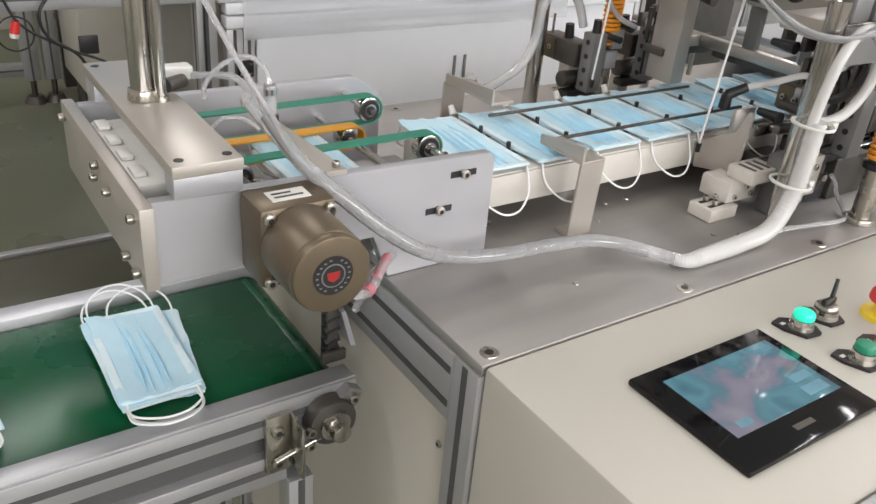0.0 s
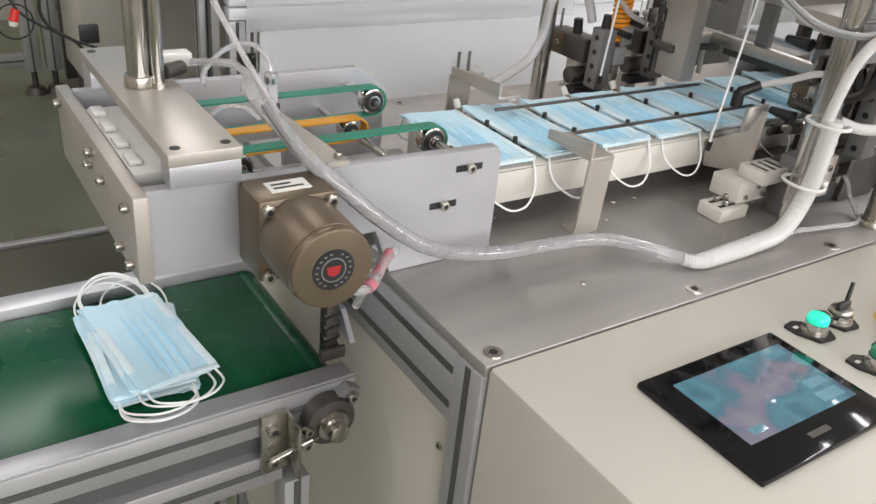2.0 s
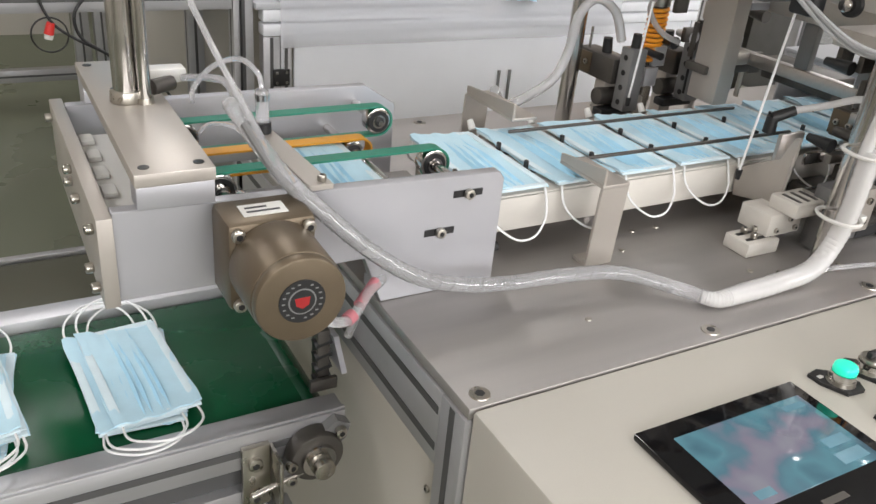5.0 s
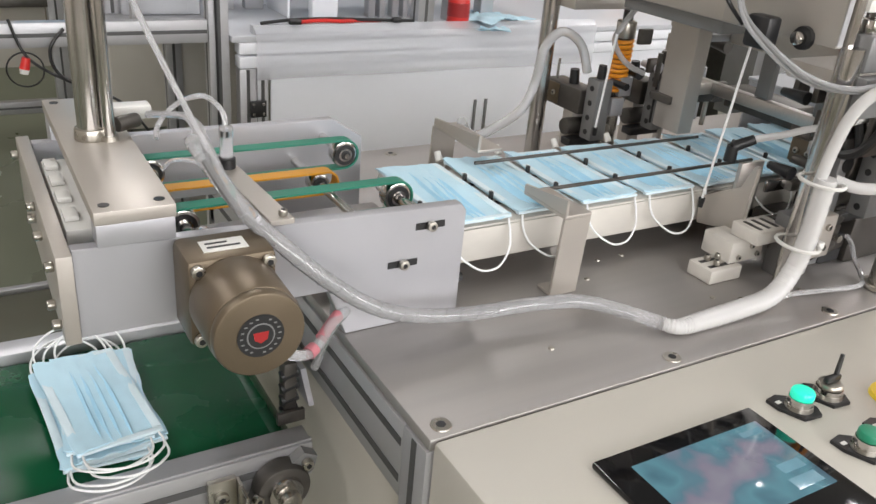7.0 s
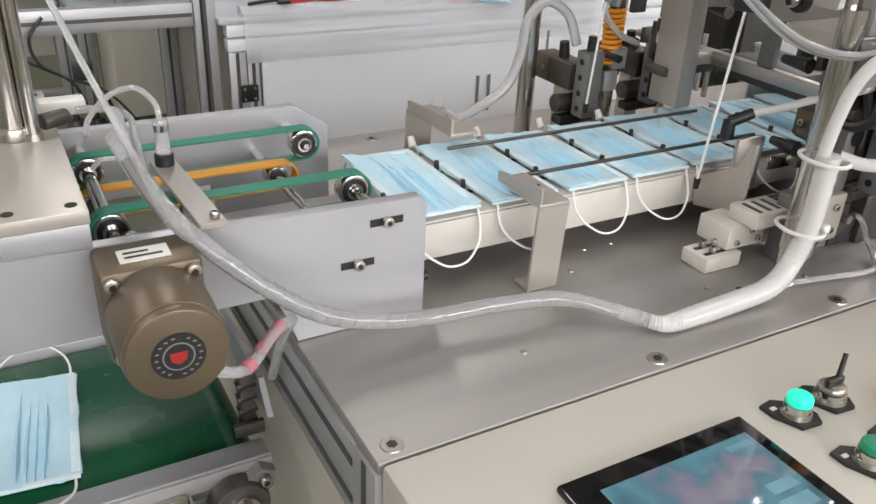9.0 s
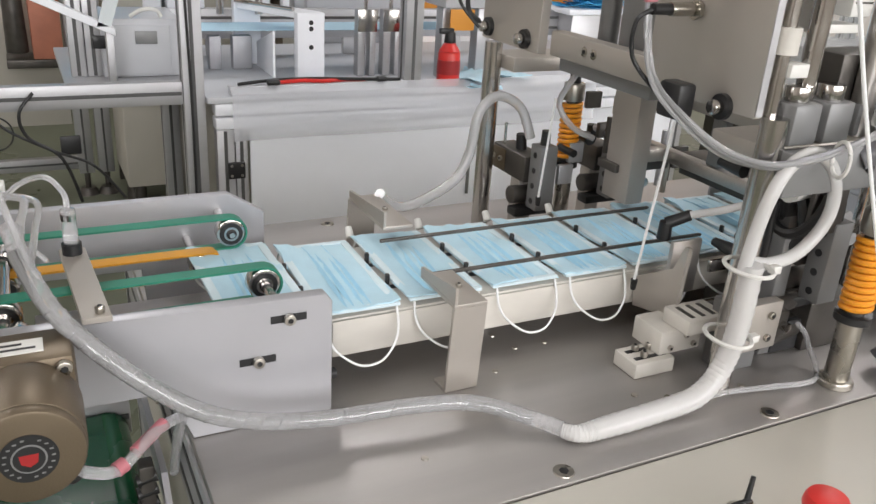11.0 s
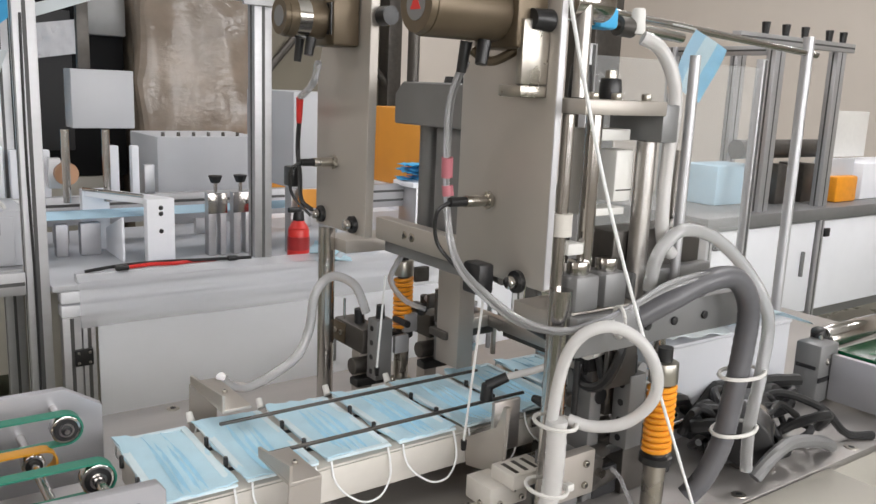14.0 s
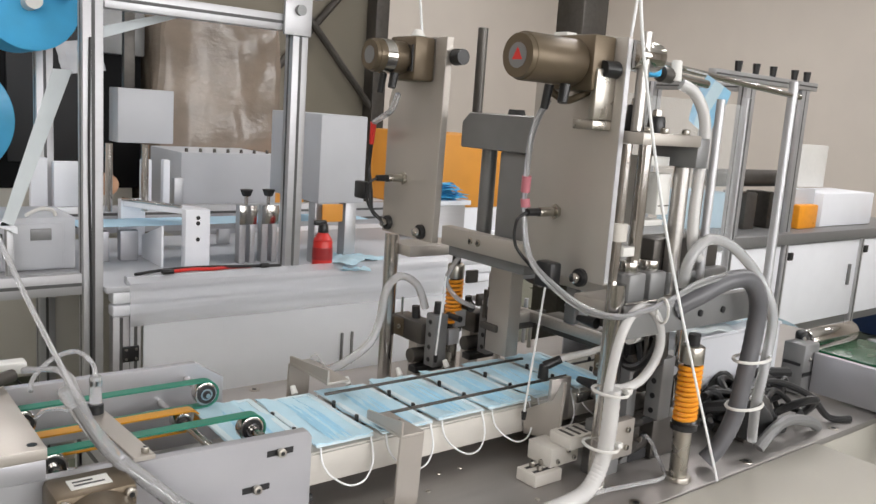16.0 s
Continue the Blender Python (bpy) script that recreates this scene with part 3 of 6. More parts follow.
def gear_motor():
    t = thing("gear_motor", "bronze painted gear motor bolted to the discharge box", "motor", (-0.138, 0.159, 0.85))
    part("gearbox", bx(-0.175, -0.102, 0.110, 0.1595, 0.852, 0.930, 0.006), BRONZE, t)
    part("body", cy((-0.138, 0.110, 0.893), (-0.138, 0.056, 0.893), 0.0374, 0.0367, 48, bevel=0.002), BRONZE, t)
    part("end_bell", cy((-0.138, 0.056, 0.893), (-0.138, 0.047, 0.893), 0.0364, 0.0354, 48, bevel=0.002), BRONZE, t)
    d = part("label_disc", cy((-0.138, 0.047, 0.893), (-0.138, 0.0462, 0.893), 0.0182, 0.0182, 36), BLACK, t, "round black label with a red triangle")
    part("label_ring", cy((-0.138, 0.0462, 0.893), (-0.138, 0.0460, 0.893), 0.0110, 0.0110, 32), GREYMETAL, d)
    part("label_ring", cy((-0.138, 0.0460, 0.893), (-0.138, 0.0458, 0.893), 0.0098, 0.0098, 32), BLACK, d)
    part("label_mark", prism([(-0.1440, 0.8965), (-0.1320, 0.8965), (-0.133, 0.890), (-0.138, 0.887), (-0.143, 0.890)], "y", 0.0455, 0.0458), DARKRED, d)
    for i in range(18):
        a = 2 * math.pi * i / 18
        if i % 9 not in (4,):
            part("label_bar", bx(-0.138 + 0.0148 * math.cos(a) - 0.0012, -0.138 + 0.0148 * math.cos(a) + 0.0012, 0.0460, 0.0462, 0.893 + 0.0148 * math.sin(a) - 0.0006, 0.893 + 0.0148 * math.sin(a) + 0.0006, 0), GREYMETAL, d)
    part("name_plate", bx(-0.158, -0.122, 0.122, 0.142, 0.930, 0.9308, 0), WHITEPLASTIC, t)
    part("plate_bar", bx(-0.154, -0.127, 0.127, 0.130, 0.9308, 0.931, 0), BLACK, t)
    part("plate_bar", bx(-0.154, -0.136, 0.134, 0.137, 0.9308, 0.931, 0), BLACK, t)
    for x, z in ((-0.167, 0.922), (-0.110, 0.922), (-0.167, 0.860), (-0.110, 0.860)):
        screw(t, (x, 0.110, z), (0, -1, 0), 0.0055, 0.006)
    part("terminal_stub", cy((-0.120, 0.085, 0.858), (-0.112, 0.085, 0.842), 0.008, 0.006, 16), BLACK, t)
    c = part("motor_cable", tube([(-0.115, 0.085, 0.85), (-0.085, 0.082, 0.842), (-0.055, 0.105, 0.852), (-0.03, 0.130, 0.845), (-0.028, 0.17, 0.80), (-0.03, 0.2, 0.74)], 0.0045, 10), PVC, t)
    part("cable_tape", cy((-0.070, 0.093, 0.8475), (-0.045, 0.115, 0.8535), 0.0050, 0.0050, 14), PINK, c, "pink tape on the cable")
    part("cable_tape", cy((-0.085, 0.083, 0.842), (-0.078, 0.087, 0.8435), 0.006, 0.006, 14), PINK, c)


gear_motor()


def spiral_hose():
    t = thing("spiral_wrapped_hose", "clear spiral-wrapped cable bundle lying across the table", "hose", (0.15, 0.12, 0.80))
    part("wrapped_hose", tube([(-0.136, 0.232, 0.985), (-0.128, 0.19, 0.968), (-0.112, 0.155, 0.943), (-0.088, 0.133, 0.919), (-0.055, 0.120, 0.888), (-0.015, 0.112, 0.858), (0.03, 0.112, 0.838), (0.09, 0.112, 0.826), (0.168, 0.103, 0.826), (0.225, 0.092, 0.822), (0.270, 0.062, 0.813), (0.295, 0.034, 0.809)], 0.0074, 14, 14, ripple=0.03), PVC, t)
    core = smooth_path([(-0.136, 0.232, 0.985), (-0.128, 0.19, 0.968), (-0.112, 0.155, 0.943), (-0.088, 0.133, 0.919), (-0.055, 0.120, 0.888), (-0.015, 0.112, 0.858), (0.03, 0.112, 0.838), (0.09, 0.112, 0.826), (0.168, 0.103, 0.826), (0.225, 0.092, 0.822), (0.270, 0.062, 0.813), (0.295, 0.034, 0.809)], 40)
    ridge = []
    for i in range(0, len(core) - 1, 2):
        d = (core[i + 1] - core[i]).normalized()
        side = d.cross(Vector((0.13, 0.31, 0.94))).normalized()
        a = 0.55 * i
        ridge.append(core[i] + 0.0075 * (math.cos(a) * side + math.sin(a) * side.cross(d)))
    part("spiral_wrap", tube(ridge, 0.0007, 5, 2), PVC, t, "clear spiral wrapping")
    part("inner_wire", tube([(-0.136, 0.192, 0.980), (-0.118, 0.157, 0.945), (-0.088, 0.135, 0.916), (-0.055, 0.122, 0.885), (-0.015, 0.114, 0.855), (0.03, 0.114, 0.835), (0.09, 0.114, 0.823), (0.168, 0.105, 0.823), (0.225, 0.094, 0.819), (0.270, 0.064, 0.810)], 0.0035, 8, 8), GREYMETAL, t)
    part("riser_tube", tube([(-0.125, 0.185, 0.972), (-0.142, 0.235, 1.02), (-0.165, 0.29, 1.09), (-0.20, 0.36, 1.20), (-0.24, 0.42, 1.32)], 0.0028, 10), PVC, t, "single clear tube rising from the bundle")
    part("branch_tube", tube([(-0.150, 0.345, 0.975), (-0.125, 0.30, 0.985), (-0.128, 0.24, 0.985), (-0.130, 0.195, 0.980)], 0.0035, 10), PVC, t)
    part("branch_tube", tube([(-0.145, 0.352, 0.974), (-0.115, 0.31, 0.978), (-0.118, 0.25, 0.975), (-0.124, 0.185, 0.970)], 0.0030, 10), PVC, t)
    m = thing("milky_hose", "milky white hose strapped up a steel pole", "hose", (0.40, 0.035, 0.80))
    part("hose", tube([(0.287, 0.040, 0.8105), (0.300, 0.030, 0.8100), (0.325, 0.029, 0.8105), (0.39, 0.030, 0.812), (0.435, 0.028, 0.820), (0.462, 0.030, 0.845), (0.470, 0.028, 0.89), (0.468, 0.026, 0.955)], 0.0106, 14, 12, ripple=0.04, taper=0.38), MILKY, m)
    loop = part("looped_tube", tube([(0.462, 0.030, 0.945), (0.466, 0.028, 0.990), (0.473, 0.026, 1.025), (0.489, 0.026, 1.049), (0.517, 0.028, 1.057), (0.547, 0.030, 1.041), (0.564, 0.032, 1.010), (0.562, 0.034, 0.980), (0.538, 0.036, 0.954), (0.505, 0.038, 0.946), (0.480, 0.042, 0.950)], 0.0064, 14, 12, ripple=0.012), MILKY, m)
    for z, y in ((0.872, 0.029), (0.948, 0.023)):
        part("cable_tie", tube([(0.474 + 0.0190 * math.cos(a), y + 0.012 + 0.0250 * math.sin(a), z) for a in [2 * math.pi * i / 12 for i in range(13)]], 0.0022, 6, 3), WHITEPLASTIC, m)
        part("tie_head", bx(0.490, 0.500, y - 0.004, y + 0.004, z - 0.004, z + 0.004, 0.001), WHITEPLASTIC, m)
    part("air_line", tube([(0.462, 0.040, 0.806), (0.492, 0.038, 0.806), (0.535, 0.030, 0.806), (0.590, 0.022, 0.806), (0.617, 0.040, 0.808), (0.622, 0.058, 0.822), (0.614, 0.060, 0.838), (0.600, 0.062, 0.852)], 0.0030, 8), PVC, m)
    return loop


HOSE_LOOP = spiral_hose()


# ---- the mask transfer conveyor ----
def transfer_conveyor():
    t = thing("transfer_conveyor", "white-grey mask transfer bed with black guide rails", "conveyor", (0.45, 0.28, 0.80))
    part("bed", bx(0.122, 0.90, 0.202, 0.362, 0.832, 0.872, 0.002), BEDWHITE, t, "whitish bed block")
    part("bed_side", bx(0.124, 0.90, 0.1985, 0.2015, 0.832, 0.870, 0.0005), BEDWHITE, t, "worn cream side strip")
    part("bed_slot", bx(0.124, 0.88, 0.246, 0.254, 0.8718, 0.8724, 0), BLACK, t)
    part("bed_slot", bx(0.124, 0.88, 0.304, 0.312, 0.8718, 0.8724, 0), BLACK, t)
    for x in (0.30, 0.60, 0.85):
        part("bed_leg", bx(x, x + 0.03, 0.25, 0.31, 0.8005, 0.832, 0.001), STEEL, t)
    part("guide_rail", bx(0.232, 0.60, 0.2200, 0.2242, 0.892, 0.8955, 0.0006), DARK, t, "thin dark guide rail")
    part("guide_rail", bx(0.222, 0.60, 0.3185, 0.3225, 0.892, 0.8955, 0.0006), DARK, t, "thin dark guide rail")
    # near and far hold-down brackets
    for y0, y1, tip, z1 in ((0.146, 0.150, 0.222, 0.892), (0.430, 0.434, 0.322, 0.905)):
        b = part("bracket", prism([(0.222, 0.8005), (0.258, 0.8005), (0.262, z1), (0.226, z1)], "y", y0, y1, 0.0005), WARM_PLATE, t, "bent steel bracket")
        lo, hi = sorted((y0, tip))
        part("bracket_arm", bx(0.226, 0.262, lo, hi, z1, z1 + 0.004, 0.0008), WARM_PLATE, b)
        part("bracket_wing", prism([(lo, z1 + 0.004), (hi, z1 + 0.004), (hi, z1 + 0.012), (lo, z1 + 0.022)], "x", 0.226, 0.2295, 0.0004), WARM_PLATE, b)
        screw(b, (0.25, (y0 + tip) / 2, z1 + 0.004), (0, 0, 1), 0.0035, 0.003)
        part("bracket_foot", bx(0.222, 0.258, y1, y1 + 0.02, 0.8005, 0.8045, 0.0006), WARM_PLATE, b)
    # white studs put in for the folded ear loops at the far edge
    for x in (0.21, 0.30, 0.395, 0.49):
        part("clip", cy((x, 0.382, 0.876), (x, 0.390, 0.886), 0.005, 0.004, 12), WHITEPLASTIC, t)
    # end stops and hanging thread
    s = thing("stop_gate", "steel stop plate with cylinder at the end of the guide rails", "machine part", (0.50, 0.17, 0.80))
    part("plate", prism([(0.126, 0.846), (0.192, 0.832), (0.197, 0.866), (0.140, 0.900), (0.128, 0.930), (0.122, 0.930)], "x", 0.484, 0.490, 0.0006), WARM_PLATE, s)
    part("upper_plate", bx(0.490, 0.530, 0.150, 0.156, 0.862, 0.925, 0.001), STEEL, s)
    part("air_fitting", cy((0.500, 0.178, 0.918), (0.500, 0.178, 0.938), 0.008, 0.007, 14), BLACK, s)
    part("air_fitting", cy((0.500, 0.178, 0.936), (0.520, 0.165, 0.948), 0.007, 0.006, 14), BLACK, s)
    part("air_tube", tube([(0.520, 0.165, 0.948), (0.545, 0.145, 0.958), (0.565, 0.12, 0.972), (0.575, 0.1, 0.97)], 0.0045, 10), MILKY, s)
    part("base_block", bx(0.418, 0.470, 0.098, 0.135, 0.8005, 0.818, 0.002), BEDWHITE, s, "pale anodised base block")
    part("block_slot", bx(0.424, 0.464, 0.106, 0.111, 0.8178, 0.8186, 0), BLACK, s)
    part("block_slot", bx(0.424, 0.464, 0.121, 0.126, 0.8178, 0.8186, 0), BLACK, s)
    part("arm_block", bx(0.452, 0.508, 0.105, 0.150, 0.8185, 0.846, 0.002), BEDWHITE, s, "pale anodised arm block")
    ap = part("arm_plate", bx(0.470, 0.524, 0.088, 0.128, 0.8465, 0.864, 0.002), BEDWHITE, s)
    for x in (0.478, 0.492, 0.506):
        part("plate_slot", bx(x, x + 0.005, 0.094, 0.120, 0.8636, 0.8646, 0), DARK, ap)
    for x, z in ((0.466, 0.826), (0.486, 0.838), (0.498, 0.826)):
        screw(s, (x, 0.105, z), (0, -1, 0), 0.0035, 0.003)
    for x, y in ((0.436, 0.109), (0.452, 0.122), (0.436, 0.124)):
        screw(s, (x, y, 0.8186), (0, 0, 1), 0.004, 0.007)
    g = thing("clamp_block", "grey steel clamp block with socket screws", "machine part", (0.55, 0.04, 0.80))
    part("block", bx(0.500, 0.568, 0.060, 0.074, 0.832, 0.886, 0.0015), WARM_PLATE, g)
    part("stand", bx(0.515, 0.560, 0.0745, 0.105, 0.8005, 0.880, 0.002), GREYMETAL, g)
    for x, z in ((0.552, 0.846), (0.552, 0.872), (0.512, 0.872)):
        screw(g, (x, 0.060, z), (0, -1, 0), 0.0042, 0.004)
    part("rod", cy((0.575, 0.085, 0.862), (0.70, 0.11, 0.862), 0.010, 0.010, 20), DARK, g)
    part("clevis", bx(0.569, 0.590, 0.066, 0.092, 0.836, 0.868, 0.003), DARK, g)
    part("clevis_pin", cy((0.581, 0.058, 0.852), (0.581, 0.098, 0.852), 0.005, 0.005, 14), CHROME, g)
    for i, (p, q) in enumerate((((0.490, 0.180, 1.06), (0.470, 0.180, 0.872)), ((0.505, 0.42, 1.02), (0.495, 0.42, 0.885)))):
        y = thing("elastic_thread", "thin white elastic cord stretched down to a clip", "elastic cord", q, "elastic cords")
        part("cord", cy(p, q, 0.0016, 0.0016, 8), ELASTIC, y)
        part("end_clip", cy(q, (q[0], q[1], q[2] - 0.012), 0.004, 0.003, 10), BLACK, y)
    y = thing("long_cord", "white elastic cord running down from above", "cord", (0.655, -0.02, 0.82), "elastic cords")
    part("cord", tube([(0.372, -0.02, 1.47), (0.40, -0.02, 1.36), (0.462, -0.02, 1.197), (0.540, -0.02, 1.035), (0.662, -0.02, 0.803)], 0.0018, 8), ELASTIC, y)
    y = thing("long_cord", "white elastic cord running down from above", "cord", (0.49, 0.07, 1.39), "elastic cords")
    part("cord", cy((0.49, 0.075, 1.39), (0.515, 0.085, 1.52), 0.002, 0.002, 8), ELASTIC, y)
    y = thing("long_cord", "white elastic cord running down from above", "cord", (0.45, 0.47, 1.39), "elastic cords")
    part("cord", cy((0.455, 0.46, 1.40), (0.43, 0.46, 1.56), 0.002, 0.002, 8), ELASTIC, y)


transfer_conveyor()


def spring_post(x, y, z0, label, k=1.0):
    t = thing("spring_post", label, "spring post", (x, y, z0), "spring posts")
    if z0 > 0.80:
        part("base", cy((x, y, 0.8005), (x, y, z0), 0.012 * k, 0.012 * k, 24), DARK, t)
    part("flange", cy((x, y, z0 + 0.0005), (x, y, z0 + 0.008), 0.019 * k, 0.018 * k, 28, bevel=0.001), NICKEL, t)
    part("post", cy((x, y, z0 + 0.008), (x, y, z0 + 0.076), 0.0125 * k, 0.0125 * k, 28), NICKEL, t)
    part("seat", cy((x, y, z0 + 0.076), (x, y, z0 + 0.084), 0.0185 * k, 0.0185 * k, 28), BLACK, t)
    part("core", cy((x, y, z0 + 0.084), (x, y, z0 + 0.176), 0.010 * k, 0.010 * k, 20), DARK, t)
    turns, n = 11, 11 * 16
    part("spring", tube([(x + 0.0138 * k * math.cos(2 * math.pi * turns * i / n), y + 0.0138 * k * math.sin(2 * math.pi * turns * i / n), z0 + 0.088 + 0.080 * i / n) for i in range(n + 1)], 0.0034 * k, 8, 1), SPRING, t, "orange painted coil spring")
    part("top_cap", cy((x, y, z0 + 0.171), (x, y, z0 + 0.196), 0.0165 * k, 0.0160 * k, 28, bevel=0.002), NICKEL, t, "grey steel cap")
    part("top_stud", cy((x, y, z0 + 0.196), (x, y, z0 + 0.212), 0.0085 * k, 0.0085 * k, 16), BLACK, t)


spring_post(0.620, 0.017, 0.80, "steel post with an orange coil spring on the table")
spring_post(0.575, 0.478, 0.83, "thin post with an amber coil spring under the gantry", 0.92)


# ---- the press gantry ----
def press_gantry():
    t = thing("press_gantry", "steel press gantry with two motors standing over the transfer bed", "press", (0.5, 0.3, 0.80))
    part("pole", cy((0.470, 0.530, 0.8005), (0.470, 0.530, 1.075), 0.0125, 0.0125, 28), CHROME, t, "round steel pole")
    part("pole", cy((0.486, 0.052, 0.8005), (0.486, 0.052, 1.085), 0.0125, 0.0125, 28), CHROME, t, "round steel pole")
    part("pole", cy((0.74, 0.530, 0.8005), (0.74, 0.530, 1.30), 0.008, 0.008, 28), CHROME, t, "round steel pole")
    part("pole", cy((0.74, 0.12, 0.8005), (0.74, 0.12, 1.22), 0.008, 0.008, 28), CHROME, t, "round steel pole")
    near = part("near_motor_plate", bx(0.465, 0.474, 0.058, 0.208, 1.083, 1.392, 0.001), WARM_PLATE, t, "broad steel motor plate")
    far = part("far_motor_plate", prism([(0.414, 1.078), (0.556, 1.078), (0.556, 1.30), (0.515, 1.402), (0.409, 1.402)], "x", 0.465, 0.478, 0.0008), WARM_PLATE, t, "broad steel motor plate")
    # paler strip over the plate's own edge puts its brightness into the colour
    part("bright_edge", bx(0.4655, 0.4735, 0.0568, 0.0578, 1.085, 1.39, 0), ALU, near)
    beam = part("cross_beam", bx(0.4785, 0.500, 0.170, 0.4075, 1.078, 1.108, 0.002), WARM_PLATE, t)
    for y in (0.318, 0.336):
        screw(beam, (0.4785, y, 1.094), (-1, 0, 0), 0.006, 0.001)
    part("near_shelf", bx(0.480, 0.74, 0.045, 0.118, 1.040, 1.0595, 0.002), WARM_PLATE, t)
    part("far_shelf", bx(0.480, 0.60, 0.490, 0.555, 1.040, 1.0595, 0.002), WARM_PLATE, t)
    part("rear_beam", bx(0.64, 0.68, 0.1185, 0.4545, 1.022, 1.058, 0.002), WARM_PLATE, t)
    part("rear_beam", bx(0.64, 0.655, 0.1185, 0.4545, 0.945, 0.962, 0.002), STEEL, t)
    for y in (0.16, 0.255, 0.40):
        part("rear_strut", bx(0.642, 0.653, y, y + 0.022, 0.9625, 1.0215, 0.001), GREYMETAL, t)
    part("pillar", bx(0.576, 0.604, 0.338, 0.390, 0.893, 1.0600, 0.002), WARM_PLATE, t, "square steel pillar")
    part("pillar_flange", bx(0.6045, 0.640, 0.338, 0.372, 1.024, 1.034, 0.001), ALU_PLATE, t)
    part("pillar_arm", bx(0.6045, 0.640, 0.350, 0.366, 0.945, 0.962, 0.001), WARM_PLATE, t)
    for y, z, on in ((0.444, 1.092, far), (0.537, 1.094, far), (0.096, 1.086, near)):
        n = part("flange_bolt", cy((0.465, y, z), (0.460, y, z), 0.0125, 0.012, 24), BLACK, on)
        part("bolt_head", cy((0.460, y, z), (0.450, y, z), 0.007, 0.007, 14, bevel=0.001), CHROME, n)
    for y, z, on in ((0.499, 1.174, far), (0.149, 1.166, near)):
        n = part("proximity_sensor", cy((0.465, y, z), (0.430, y, z), 0.0065, 0.0065, 18, bevel=0.0008), NICKEL, on)
        part("sensor_tip", cy((0.430, y, z), (0.410, y, z), 0.0055, 0.005, 14), BLACK, n)
        part("sensor_nut", cy((0.464, y, z), (0.459, y, z), 0.010, 0.010, 6), NICKEL, n)
        part("sensor_wire", tube([(0.410, y, z), (0.398, y + 0.006, z - 0.012), (0.402, y + 0.008, z - 0.045), (0.425, y - 0.004, z - 0.075)], 0.0022, 8), BLACK, n)
    # motors, axis across the plate
    for y, z, x1, r, on, lab in ((0.108, 1.358, 0.337, 0.0285, near, "bronze painted motor"), (0.470, 1.366, 0.370, 0.0255, far, "bronze painted motor")):
        g = part("motor_gearbox", bx(0.425, 0.4645, y - 0.034, y + 0.034, z - 0.034, z + 0.034, 0.004), BRONZE, on, lab)
        part("motor_body", cy((0.425, y, z), (x1, y, z), r, r, 36, bevel=0.002), BRONZE, g)
        part("motor_end", cy((x1, y, z), (x1 - 0.006, y, z), r * 0.95, r * 0.9, 36), BRONZE, g)
        d = part("label_disc", cy((x1 - 0.006, y, z), (x1 - 0.0066, y, z), r * 0.52, r * 0.52, 28), GREYMETAL, g)
        if on == near:
            part("label_mark", cy((x1 - 0.0066, y, z), (x1 - 0.007, y, z), r * 0.34, r * 0.34, 3), RED, g)
        else:
            part("silver_band", cy((0.400, y, z), (0.382, y, z), r * 1.015, r * 1.015, 36), CHROME, g)
            for k in range(7):
                part("vent_fin", bx(0.423, 0.4255, y - 0.03 + 0.009 * k, y - 0.026 + 0.009 * k, z - 0.02, z + 0.02, 0), BLACK, g)
        part("cable_gland", cy((0.405, y - 0.01, z - r), (0.400, y - 0.012, z - r - 0.022), 0.007, 0.006, 14), BLACK, g)
        part("cable_gland", cy((0.400, y + 0.012, z - r), (0.398, y + 0.016, z - r - 0.03), 0.006, 0.005, 14), BLACK, g)
    # chute lever and bracket below the near motor
    part("lever", bx(0.430, 0.4645, 0.070, 0.080, 1.29, 1.352, 0.002), NICKEL, near)
    part("lever_foot", bx(0.430, 0.4645, 0.070, 0.104, 1.278, 1.290, 0.002), NICKEL, near)
    part("hook", tube([(0.42, 0.135, 1.322), (0.43, 0.12, 1.312), (0.44, 0.105, 1.318), (0.452, 0.092, 1.33)], 0.005, 8), BRONZE, near)
    part("bearing", cy((0.464, 0.072, 1.352), (0.440, 0.072, 1.352), 0.011, 0.010, 20), BLACK, near)
    part("far_bearing", cy((0.480, 0.404, 1.372), (0.480, 0.385, 1.372), 0.013, 0.012, 20), BLACK, far)
    part("top_pulley", cy((0.4745, 0.060, 1.372), (0.525, 0.060, 1.372), 0.018, 0.018, 28, bevel=0.002), CHROME, near)
    part("cord_guide", cy((0.45, 0.465, 1.402), (0.45, 0.465, 1.412), 0.012, 0.006, 12), WHITEPLASTIC, far)
    part("cord_guide", bx(0.455, 0.475, 0.15, 0.175, 1.392, 1.400, 0.002), WHITEPLASTIC, near)
    # press head between the plates
    part("head_block", prism([(0.235, 1.235), (0.402, 1.235), (0.402, 1.275), (0.385, 1.290), (0.235, 1.290)], "x", 0.50, 0.60, 0.002), GREYMETAL, t, "grey press head")
    part("head_cap", cy((0.53, 0.31, 1.290), (0.53, 0.31, 1.298), 0.014, 0.012, 20), BLACK, t)
    part("guide_column", cy((0.54, 0.375, 1.0925), (0.54, 0.375, 1.235), 0.0125, 0.0125, 24), GREYMETAL, t)
    part("side_block", bx(0.51, 0.59, 0.255, 0.318, 1.06, 1.2345, 0.003), GREYMETAL, t)
    part("column_base", bx(0.4895, 0.60, 0.2255, 0.4, 1.0605, 1.080, 0.002), GREYMETAL, t)
    part("guide_column", cy((0.52, 0.39, 1.29), (0.52, 0.39, 1.42), 0.008, 0.008, 20), DARK, t)
